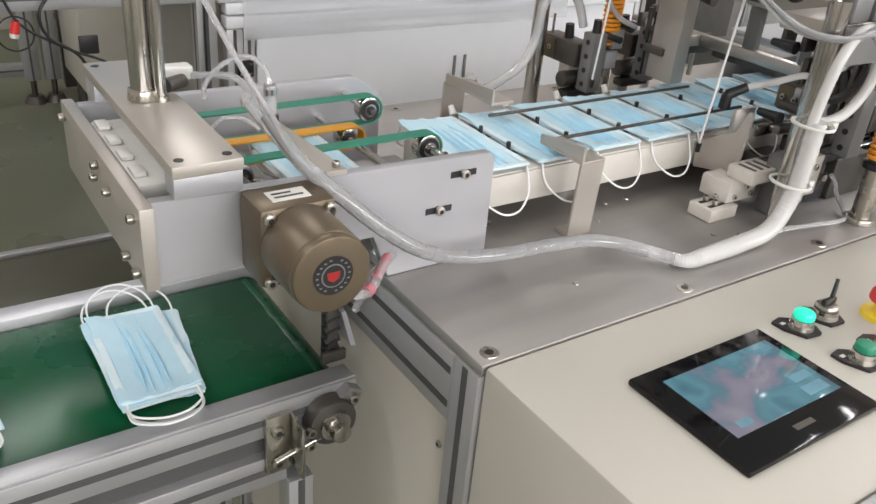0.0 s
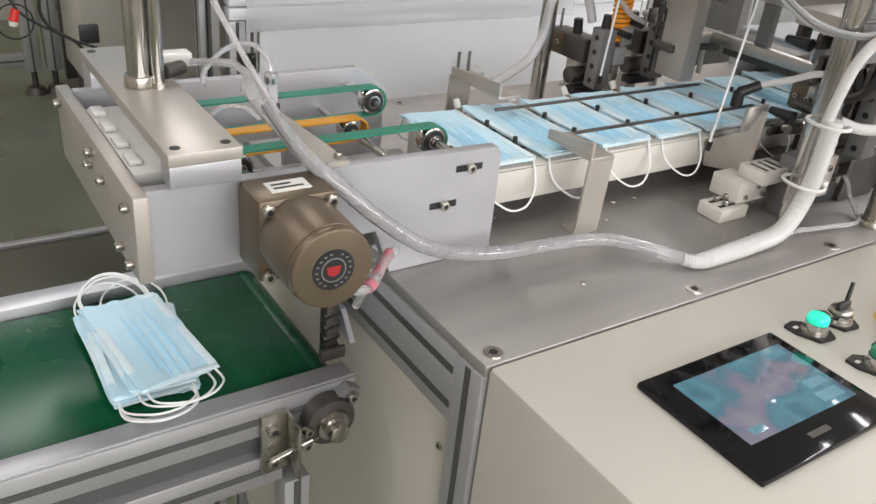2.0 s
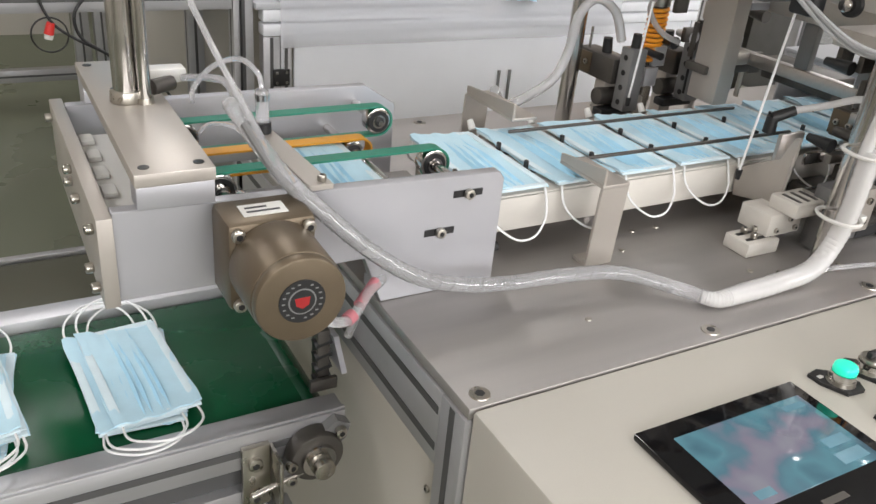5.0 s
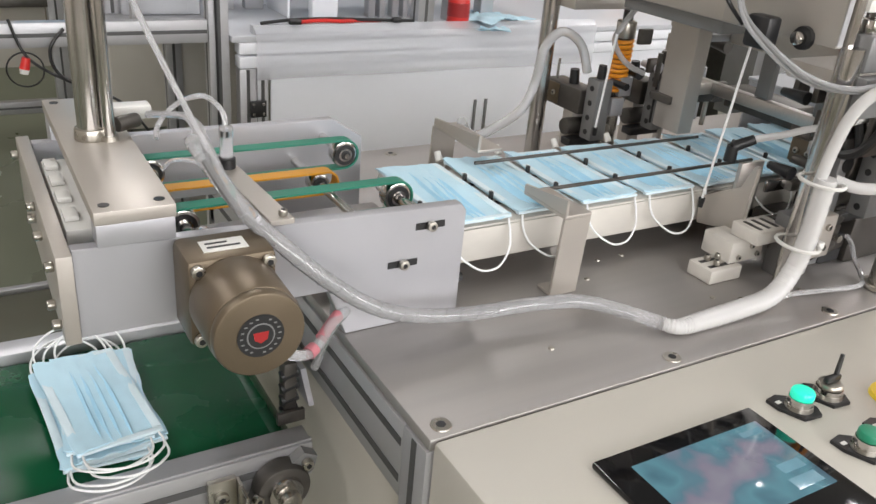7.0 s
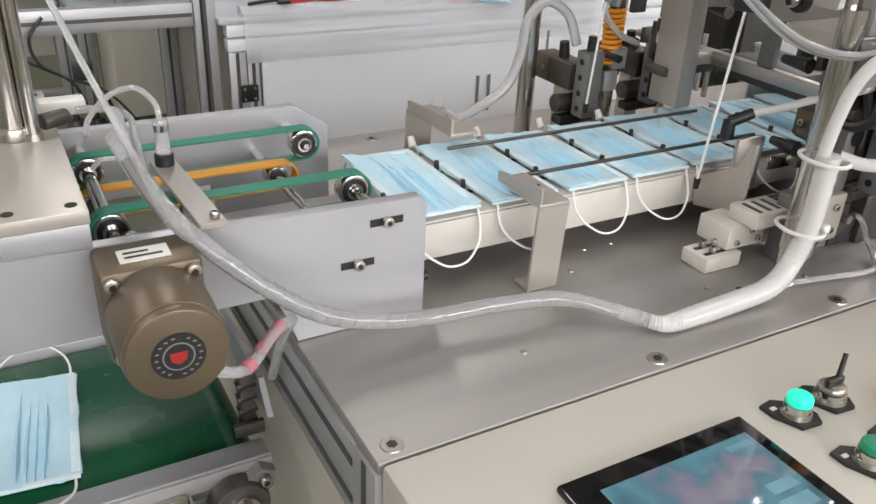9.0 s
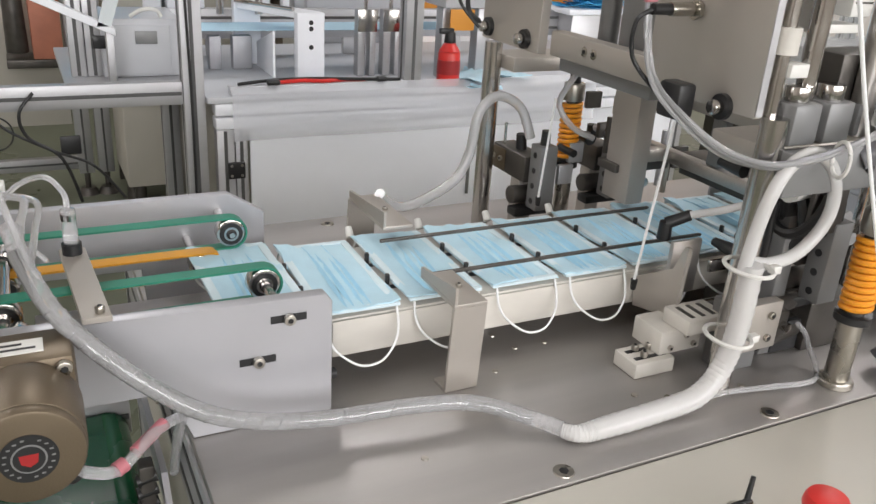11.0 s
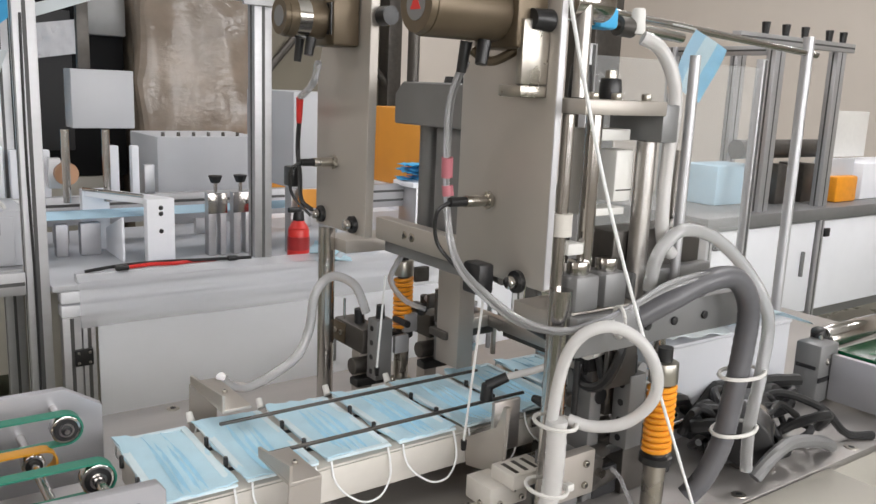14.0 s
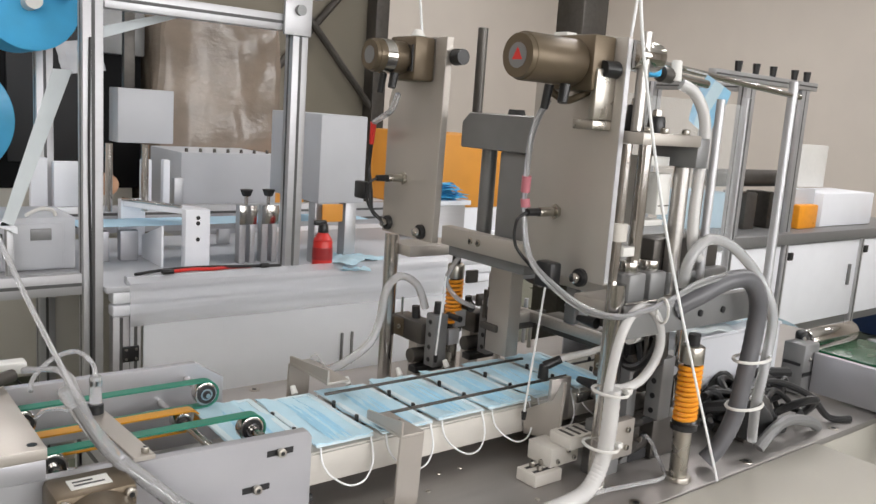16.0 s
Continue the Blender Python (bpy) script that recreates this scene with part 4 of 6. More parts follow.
    # upper cross plate and columns behind the near plate
    up = part("upper_plate", bx(0.479, 0.600, 0.030, 0.115, 1.264, 1.279, 0.0015), WARM_PLATE, t, "pale steel cross plate")
    part("end_block", bx(0.600, 0.626, 0.034, 0.110, 1.236, 1.276, 0.002), GREYMETAL, up)
    for x in (0.497, 0.530, 0.575):
        screw(up, (x, 0.038, 1.279), (0, 0, 1), 0.0055, 0.007, NICKEL)
    for x, y, r, z0, z1, m in ((0.487, 0.060, 0.0065, 1.06, 1.263, CHROME), (0.524, 0.060, 0.0090, 1.06, 1.263, CHROME), (0.608, 0.060, 0.0110, 1.06, 1.2355, STEEL), (0.489, 0.050, 0.0075, 1.280, 1.40, STEEL), (0.664, 0.050, 0.0060, 1.06, 1.33, ALU)):
        part("slim_column", cy((x, y, z0), (x, y, z1), r, r, 20), m, t)
    part("column_collar", cy((0.487, 0.060, 1.140), (0.487, 0.060, 1.163), 0.0115, 0.0115, 20), BEDWHITE, t)
    part("column_collar", bx(0.490, 0.512, 0.050, 0.070, 1.120, 1.132, 0.001), WHITEPLASTIC, t)
    # white switch carrier between the columns
    w = part("switch_carrier", bx(0.535, 0.541, 0.070, 0.100, 1.155, 1.248, 0.001), WHITEPLASTIC, t, "white plastic switch carrier")
    part("carrier_bar", bx(0.5415, 0.592, 0.070, 0.100, 1.236, 1.248, 0.001), WHITEPLASTIC, w)
    part("carrier_bar", bx(0.5415, 0.592, 0.070, 0.100, 1.155, 1.163, 0.001), WHITEPLASTIC, w)
    # black sheet set in the frame to make its inside dark
    part("carrier_back", bx(0.5415, 0.568, 0.092, 0.099, 1.1635, 1.2355, 0.0005), BLACK, w)
    part("switch_body", bx(0.5685, 0.596, 0.066, 0.098, 1.170, 1.226, 0.002), WHITEPLASTIC, w)
    part("switch_line", bx(0.571, 0.594, 0.0652, 0.0660, 1.182, 1.1835, 0), DARK, w)
    for x, h in ((0.515, 0.034), (0.560, 0.022)):
        k = part("air_valve", cy((x, 0.075, 1.279), (x, 0.075, 1.279 + h), 0.013, 0.011, 20, bevel=0.002), BLACK, t)
        part("valve_nut", cy((x, 0.075, 1.279 + h), (x, 0.075, 1.287 + h), 0.007, 0.006, 6), NICKEL, k)
    part("blue_clamp", bx(0.552, 0.580, 0.088, 0.112, 1.352, 1.376, 0.005), BLUEROLL, t)
    part("clamp_arm", cy((0.50, 0.10, 1.364), (0.70, 0.10, 1.352), 0.006, 0.006, 14), CHROME, t)
    part("clamp_collar", cy((0.590, 0.10, 1.358), (0.612, 0.10, 1.357), 0.011, 0.011, 18), DARK, t)
    part("pale_joint", cy((0.616, 0.094, 1.350), (0.616, 0.094, 1.378), 0.009, 0.007, 16, bevel=0.002), WHITEPLASTIC, t)
    part("bent_tube", tube([(0.598, 0.070, 1.345), (0.615, 0.060, 1.335), (0.630, 0.052, 1.308), (0.637, 0.050, 1.270), (0.633, 0.050, 1.215), (0.630, 0.048, 1.160), (0.634, 0.046, 1.125), (0.648, 0.044, 1.110)], 0.0078, 12), MILKY, t, "milky air tube")
    # valve blocks on the near shelf
    for x in (0.513, 0.556):
        v = part("valve_block", bx(x - 0.017, x + 0.017, 0.040, 0.075, 1.0605, 1.098, 0.003), GREYMETAL, t)
        part("valve_knob", cy((x, 0.057, 1.098), (x, 0.057, 1.112), 0.012, 0.012, 22, bevel=0.001), CHROME, v)
    part("dark_valve", bx(0.580, 0.735, 0.070, 0.112, 1.0605, 1.136, 0.004), DARK, t)
    part("valve_rail", bx(0.595, 0.735, 0.052, 0.0695, 1.0605, 1.092, 0.003), GREYMETAL, t)
    part("shelf_rail", bx(0.49, 0.78, 0.030, 0.044, 1.015, 1.058, 0.002), GREYMETAL, t)
    for x in (0.60, 0.645, 0.70):
        screw(t, (x, 0.030, 1.036), (0, -1, 0), 0.005, 0.003, BLACK)


press_gantry()


def gantry_cables():
    t = thing("sensor_cable_bundle", "clear-wrapped cable bundle hanging along the gantry", "cable", (0.43, 0.12, 1.1))
    run = [(0.400, 0.120, 1.31), (0.400, 0.142, 1.27), (0.408, 0.155, 1.21), (0.412, 0.155, 1.15), (0.415, 0.140, 1.105), (0.425, 0.110, 1.078), (0.447, 0.070, 1.052), (0.47, 0.035, 1.047), (0.50, 0.015, 1.056), (0.54, 0.008, 1.068), (0.60, 0.008, 1.085), (0.66, 0.005, 1.092), (0.71, 0.0, 1.088)]
    for i, (m, lab) in enumerate(((CLEARTUBE, "clear air tube"), (BUNDLE, "grey lead"), (CLEARTUBE, "clear air tube"), (GREYMETAL, "dark lead"))):
        off = [Vector(q) + 0.0030 * Vector((math.cos(0.8 * j + 1.57 * i), 0.4 * math.sin(1.3 * j + i), math.sin(0.8 * j + 1.57 * i))) for j, q in enumerate(run)]
        part("tube", tube(off, 0.0026 if i % 2 == 0 else 0.0017, 8, 10), m, t, lab)
    part("red_tape", cy((0.4075, 0.153, 1.213), (0.410, 0.156, 1.192), 0.0062, 0.0062, 14), PINK, t, "red tape")
    part("red_tape", cy((0.411, 0.156, 1.183), (0.412, 0.155, 1.172), 0.0062, 0.0062, 14), PINK, t, "red tape")
    part("plug", bx(0.425, 0.446, 0.112, 0.142, 1.070, 1.104, 0.004), BLACK, t)
    part("tie", tube([(0.530 + 0.004 * math.cos(a), 0.010 + 0.012 * math.cos(a), 1.055 + 0.016 * math.sin(a)) for a in [2 * math.pi * i / 10 for i in range(11)]], 0.002, 6, 3), WHITEPLASTIC, t)
    d = thing("sensor_cable_bundle", "black sensor lead with red sleeve beside the far plate", "cable", (0.44, 0.55, 1.15))
    part("lead", tube([(0.42, 0.468, 1.31), (0.425, 0.49, 1.285), (0.435, 0.53, 1.272), (0.44, 0.56, 1.262)], 0.005, 10), PVC, d)
    part("red_sleeve", cy((0.44, 0.562, 1.262), (0.442, 0.568, 1.225), 0.0055, 0.004, 12), RED, d)
    part("wire", tube([(0.442, 0.568, 1.225), (0.442, 0.572, 1.185), (0.44, 0.56, 1.15), (0.435, 0.545, 1.115), (0.45, 0.54, 1.10)], 0.0035, 8), BLACK, d)
    part("plug", bx(0.432, 0.448, 0.570, 0.60, 1.130, 1.160, 0.003), BLACK, d)
    h = thing("black_hose", "thick dark hose bundle dropping to the table", "hose", (0.72, 0.0, 0.80))
    part("hose", tube([(0.590, 0.036, 1.045), (0.620, 0.018, 1.066), (0.665, 0.008, 1.084), (0.715, 0.004, 1.083), (0.742, 0.0, 1.05), (0.742, 0.0, 1.0), (0.732, 0.0, 0.94), (0.722, 0.002, 0.88), (0.705, 0.01, 0.835), (0.69, 0.02, 0.812)], 0.0130, 14, 10, ripple=0.02), DARKHOSE, h)
    part("outer_hose", tube([(0.604, 0.035, 1.075), (0.606, 0.032, 1.108), (0.622, 0.030, 1.130), (0.652, 0.030, 1.140), (0.705, 0.028, 1.126), (0.755, 0.016, 1.086), (0.785, 0.000, 1.030), (0.778, -0.004, 0.96), (0.768, -0.004, 0.90), (0.775, 0.0, 0.86), (0.785, 0.004, 0.83)], 0.0078, 12, 10, ripple=0.02), CLEARTUBE, h)
    part("tie", tube([(0.745 + 0.036 * math.cos(a), 0.0 + 0.02 * math.sin(a), 0.965) for a in [2 * math.pi * i / 12 for i in range(13)]], 0.0025, 6, 3), WHITEPLASTIC, h)
    part("tie", tube([(0.742 + 0.036 * math.cos(a), 0.0 + 0.02 * math.sin(a), 0.895) for a in [2 * math.pi * i / 12 for i in range(13)]], 0.0025, 6, 3), WHITEPLASTIC, h)
    k = thing("milky_hose", "milky hose curving from the far bracket up a pole", "hose", (0.35, 0.45, 0.88))
    part("hose", tube([(0.262, 0.42, 0.912), (0.285, 0.44, 0.890), (0.315, 0.46, 0.876), (0.352, 0.47, 0.881), (0.393, 0.47, 0.904), (0.412, 0.47, 0.942), (0.421, 0.47, 0.992), (0.448, 0.47, 1.014), (0.485, 0.47, 0.996), (0.502, 0.465, 0.955)], 0.0068, 12, 10), CLEARTUBE, k)
    part("hose_branch", tube([(0.56, 0.44, 1.06), (0.545, 0.45, 1.03), (0.54, 0.46, 1.0), (0.56, 0.45, 0.97), (0.59, 0.44, 0.955)], 0.0042, 10), CLEARTUBE, k)


gantry_cables()


# ---- welding heads and dark mechanisms under the gantry ----
def welding_head(x, y, z, label):
    t = thing("welding_head", label, "machine part", (x, y, 0.80), "heads under the gantry")
    part("stand", bx(x - 0.012, x + 0.012, y - 0.012, y + 0.012, 0.8005, z - 0.03, 0.002), WARM_PLATE, t, "pale steel stand")
    part("head", bx(x - 0.018, x + 0.018, y - 0.030, y + 0.058, z - 0.030, z + 0.008, 0.003), DARK, t)
    part("bracket", bx(x - 0.0205, x - 0.0185, y + 0.020, y + 0.058, z - 0.026, z + 0.005, 0.0005), BRONZE, t, "bronze coloured side plate")
    s = part("slide", bx(x - 0.014, x + 0.014, y - 0.062, y - 0.036, z - 0.062, z + 0.030, 0.002), GREYMETAL, t, "grey slide with holes")
    part("slide_rail", bx(x - 0.004, x + 0.006, y - 0.0355, y - 0.0305, z - 0.055, z + 0.026, 0.0005), CHROME, t)
    for k in range(4):
        part("hole", cy((x - 0.014, y - 0.049, z - 0.050 + 0.022 * k), (x - 0.0146, y - 0.049, z - 0.050 + 0.022 * k), 0.0042, 0.0042, 12), BLACK, s)
    part("cable_gland", cy((x, y + 0.01, z + 0.008), (x - 0.002, y + 0.01, z + 0.030), 0.008, 0.007, 14), BLACK, t)
    part("air_fitting", cy((x, y - 0.049, z + 0.030), (x, y - 0.049, z + 0.050), 0.007, 0.006, 14), BLACK, t)
    part("hub", cy((x - 0.026, y - 0.012, z - 0.052), (x + 0.018, y - 0.012, z - 0.052), 0.013, 0.013, 20, bevel=0.002), DARK, t)
    part("jaw", bx(x - 0.03, x + 0.03, y - 0.036, y - 0.014, z - 0.078, z - 0.066, 0.002), BLACK, t)
    part("pin", cy((x - 0.010, y + 0.040, z + 0.008), (x - 0.010, y + 0.040, z + 0.040), 0.002, 0.002, 8), CHROME, t)
    for q in (0.030, 0.048):
        screw(t, (x - 0.0205, y + q, z - 0.010), (-1, 0, 0), 0.004, 0.003)


welding_head(0.518, 0.500, 0.918, "dark steel welding head on a post behind the bed")
welding_head(0.640, 0.500, 0.925, "dark steel welding head on a post behind the bed")
welding_head(0.63, 0.120, 0.935, "dark steel welding head on a post in front of the bed")


def winding_wheel():
    t = thing("winding_wheel", "black winding mechanism behind the looped hose", "machine part", (0.60, 0.11, 0.80))
    part("stand", bx(0.585, 0.605, 0.09, 0.13, 0.8005, 0.985, 0.002), GREYMETAL, t)
    w = part("wheel", tube([(0.585 + 0.012 * math.sin(a), 0.085 + 0.048 * math.cos(a) * 0.7, 1.0 + 0.048 * math.sin(a)) for a in [2 * math.pi * i / 20 for i in range(21)]], 0.006, 8, 2), BLACK, t)
    for i in range(5):
        a = 2 * math.pi * i / 5 + 0.4
        part("spoke", cy((0.585, 0.085, 1.0), (0.585, 0.085 + 0.034 * math.cos(a), 1.0 + 0.048 * math.sin(a)), 0.006, 0.009, 10), BLACK, w)
    part("hub", cy((0.565, 0.085, 1.0), (0.61, 0.085, 1.0), 0.014, 0.012, 20), WHITEPLASTIC, t)
    part("yoke", bx(0.575, 0.625, 0.06, 0.066, 0.955, 1.01, 0.002), DARK, t)
    for x0, x1, y0, y1, z0, z1, m in ((0.60, 0.69, 0.13, 0.148, 0.93, 0.945, STEEL), (0.57, 0.66, 0.36, 0.40, 0.93, 0.942, DARK), (0.66, 0.70, 0.22, 0.34, 0.93, 0.96, DARK), (0.60, 0.66, 0.10, 0.20, 0.81, 0.835, DARK), (0.64, 0.72, 0.08, 0.12, 0.8005, 0.86, DARK), (0.56, 0.72, 0.16, 0.165, 0.875, 0.89, CHROME)):
        part("linkage_block", bx(x0, x1, y0, y1, z0, z1, 0.002), m, t)
    rnd = random.Random(21)
    for i in range(46):
        y = rnd.choice((rnd.uniform(0.09, 0.19), rnd.uniform(0.385, 0.47)))
        x, z = rnd.uniform(0.545, 0.72), rnd.uniform(0.90, 1.03)
        m = rnd.choice((STEEL, CHROME, DARK, DARK, NICKEL, ALU, BLACK))
        if i % 3 == 0:
            part("linkage_rod", cy((x, y, z - rnd.uniform(0.02, 0.09)), (x, y, min(z + 0.02, 1.039)), 0.004, 0.004, 12), m, t)
        elif i % 3 == 1:
            part("linkage_plate", bx(x - 0.012, x + 0.012, y - 0.004, y + 0.004, z - rnd.uniform(0.015, 0.04), z, 0.0015), m, t)
        else:
            part("linkage_pin", cy((x, y - 0.02, z), (x, y + 0.015, z), rnd.uniform(0.004, 0.010), 0.005, 14), m, t)
    part("slide_base", bx(0.600, 0.745, 0.088, 0.158, 0.8005, 0.838, 0.002), RUBBER, t, "black slide base")
    part("slide_carriage", bx(0.612, 0.690, 0.092, 0.154, 0.8525, 0.874, 0.002), DARK, t)
    part("carriage_cover", bx(0.595, 0.700, 0.150, 0.170, 0.876, 0.888, 0.001), STEEL, t)
    for y in (0.12, 0.145):
        part("slide_rod", cy((0.53, y, 0.845), (0.82, y, 0.845), 0.006, 0.006, 16), CHROME, t)
    part("cylinder", cy((0.57, 0.09, 0.825), (0.70, 0.11, 0.825), 0.014, 0.014, 20), DARK, t)


winding_wheel()


def crumpled(c, l, w, yaw, high, seed, lean=0):
    """A loosely crumpled sheet of l by w metres about the point c."""
    bm = bmesh.new()
    bmesh.ops.create_grid(bm, x_segments=16, y_segments=9, size=0.5, matrix=pose(*c, lean, 0, 0) @ pose(0, 0, 0, 0, 0, yaw) @ Matrix.Diagonal((l, w, 1, 1)))
    for v in bm.verts:
        bend = high * abs(noise.noise(v.co * 22 + Vector((0, 0, seed)))) + 0.4 * high * noise.noise(v.co * 60 + Vector((0, 0, seed)))
        v.co += Vector((0, -bend * 0.5, 0)) if lean else Vector((0, 0, bend))
    bmesh.ops.solidify(bm, geom=bm.faces[:], thickness=0.0012)
    return bm


def mask_magazine():
    t = thing("mask_magazine", "pale grey plastic feed box that hands out masks", "magazine", (0.95, 0.283, 0.80))
    part("near_wall", bx(0.800, 1.10, 0.150, 0.154, 0.8005, 0.940, 0.0012), GREYBOX, t)
    part("far_wall", bx(0.800, 1.10, 0.412, 0.416, 0.8005, 0.940, 0.0012), GREYBOX, t)
    part("end_wall", bx(1.096, 1.10, 0.1545, 0.4115, 0.8005, 0.940, 0.0012), GREYBOX, t)
    part("front_lip", bx(0.800, 0.804, 0.1545, 0.4115, 0.905, 0.940, 0.0012), GREYBOX, t)
    part("cover", bx(0.798, 1.102, 0.148, 0.418, 0.9405, 0.9465, 0.002), GREYBOX, t)
    rnd = random.Random(12)
    m = thing("loose_mask_pile", "loose pile of pale blue masks lying on the feed box", "mask", (0.87, 0.20, 0.9465))
    for i in range(9):
        c = Vector((0.85 + rnd.uniform(-0.01, 0.11), 0.195 + rnd.uniform(-0.01, 0.08), 0.949 + 0.004 * i))
        part("loose_mask", crumpled(c, 0.15, 0.085, rnd.uniform(-50, 50), 0.014, 50 + i), MASK if i % 3 == 0 else PALEWEB, m)
    w = thing("mask_web", "pale blue sheet of mask fabric led on to the side conveyor", "fabric", (1.05, 0.24, 0.9465))
    bm = bmesh.new()
    rows = []
    for i in range(15):
        u = i / 14
        z = 0.9500 + 0.012 * math.sin(3.1 * u) - 0.032 * u * u
        rows.append([bm.verts.new((0.96 + 0.24 * u, 0.165 + 0.14 * v / 6, z + 0.004 * noise.noise(Vector((6 * u, v, 2.0))))) for v in range(7)])
    for a, b in zip(rows, rows[1:]):
        for k in range(6):
            bm.faces.new((a[k], b[k], b[k + 1], a[k + 1]))
    bmesh.ops.solidify(bm, geom=bm.faces[:], thickness=0.0015)
    part("sheet", bm, MASKPALE, w)
    e = thing("ejector_motor", "black ejector motor with wiring on the table", "motor", (0.86, 0.07, 0.80))
    part("body", cy((0.82, 0.03, 0.845), (0.93, 0.10, 0.845), 0.034, 0.034, 28, bevel=0.004), BLACK, e)
    part("silver_band", cy((0.868, 0.0605, 0.845), (0.882, 0.0695, 0.845), 0.035, 0.035, 28), CHROME, e)
    part("foot", bx(0.83, 0.92, 0.04, 0.10, 0.8005, 0.818, 0.002), DARK, e)
    part("wire", tube([(0.93, 0.10, 0.85), (0.97, 0.08, 0.87), (1.02, 0.04, 0.85), (1.06, 0.02, 0.81), (1.10, 0.0, 0.806)], 0.006, 8), BLACK, e)
    part("wire", tube([(0.80, 0.0, 0.815), (0.83, -0.004, 0.84), (0.88, 0.0, 0.845), (0.95, 0.0, 0.83), (1.0, 0.01, 0.808)], 0.009, 10), GREYMETAL, e)
    k = thing("cable_clutter", "black cables and ribbed conduit piled on the table", "cable", (0.95, 0.05, 0.80))
    rnd = random.Random(3)
    for i in range(15):
        x0, y0 = 0.78 + 0.07 * rnd.random(), 0.03 + 0.11 * rnd.random()
        pts = [(x0 + 0.04 * j + rnd.uniform(-0.015, 0.015), y0 + rnd.uniform(-0.03, 0.03), 0.812 + rnd.uniform(0, 0.06)) for j in range(6)]
        part("conduit", tube(pts, rnd.choice((0.005, 0.007, 0.010)), 8, 6, ripple=0.05), rnd.choice((BLACK, BLACK, BLACK, RUBBER)), k)
    r = thing("side_conveyor", "short green belt conveyor with grey side plates at the table end", "conveyor", (1.30, -0.20, 0))
    part("roller", cy((1.213, 0.156, 0.893), (1.40, 0.156, 0.893), 0.021, 0.021, 28, bevel=0.002), CHROME, r, "polished steel roller")
    part("belt", bx(1.215, 1.398, -0.60, 0.132, 0.872, 0.882, 0.003), BELT, r)
    part("side_plate", bx(1.180, 1.192, -0.62, 0.118, 0.806, 0.884, 0.002), ALU_PLATE, r)
    part("side_plate", bx(1.404, 1.416, -0.62, 0.118, 0.806, 0.884, 0.002), ALU_PLATE, r)
    b = part("bearing_bracket", bx(1.150, 1.205, 0.120, 0.165, 0.802, 0.900, 0.004), GREYMETAL, r)
    part("bracket_slot", bx(1.1485, 1.151, 0.126, 0.160, 0.858, 0.864, 0), BLACK, b)
    part("bracket_slot", bx(1.150, 1.205, 0.1185, 0.1205, 0.838, 0.846, 0), BLACK, b)
    part("hub", cy((1.205, 0.156, 0.893), (1.196, 0.156, 0.913), 0.014, 0.011, 20, bevel=0.002), BLACK, b)
    part("tension_screw", cy((1.195, 0.150, 0.905), (1.17, 0.118, 0.868), 0.004, 0.004, 12), CHROME, b)
    for x in (1.186, 1.41):
        for y in (-0.12, -0.55):
            profile_bar("leg", r, (x - 0.015, y, 0), (x + 0.015, y + 0.03, 0.8055), "z", (0.5,), ("y-",))


mask_magazine()


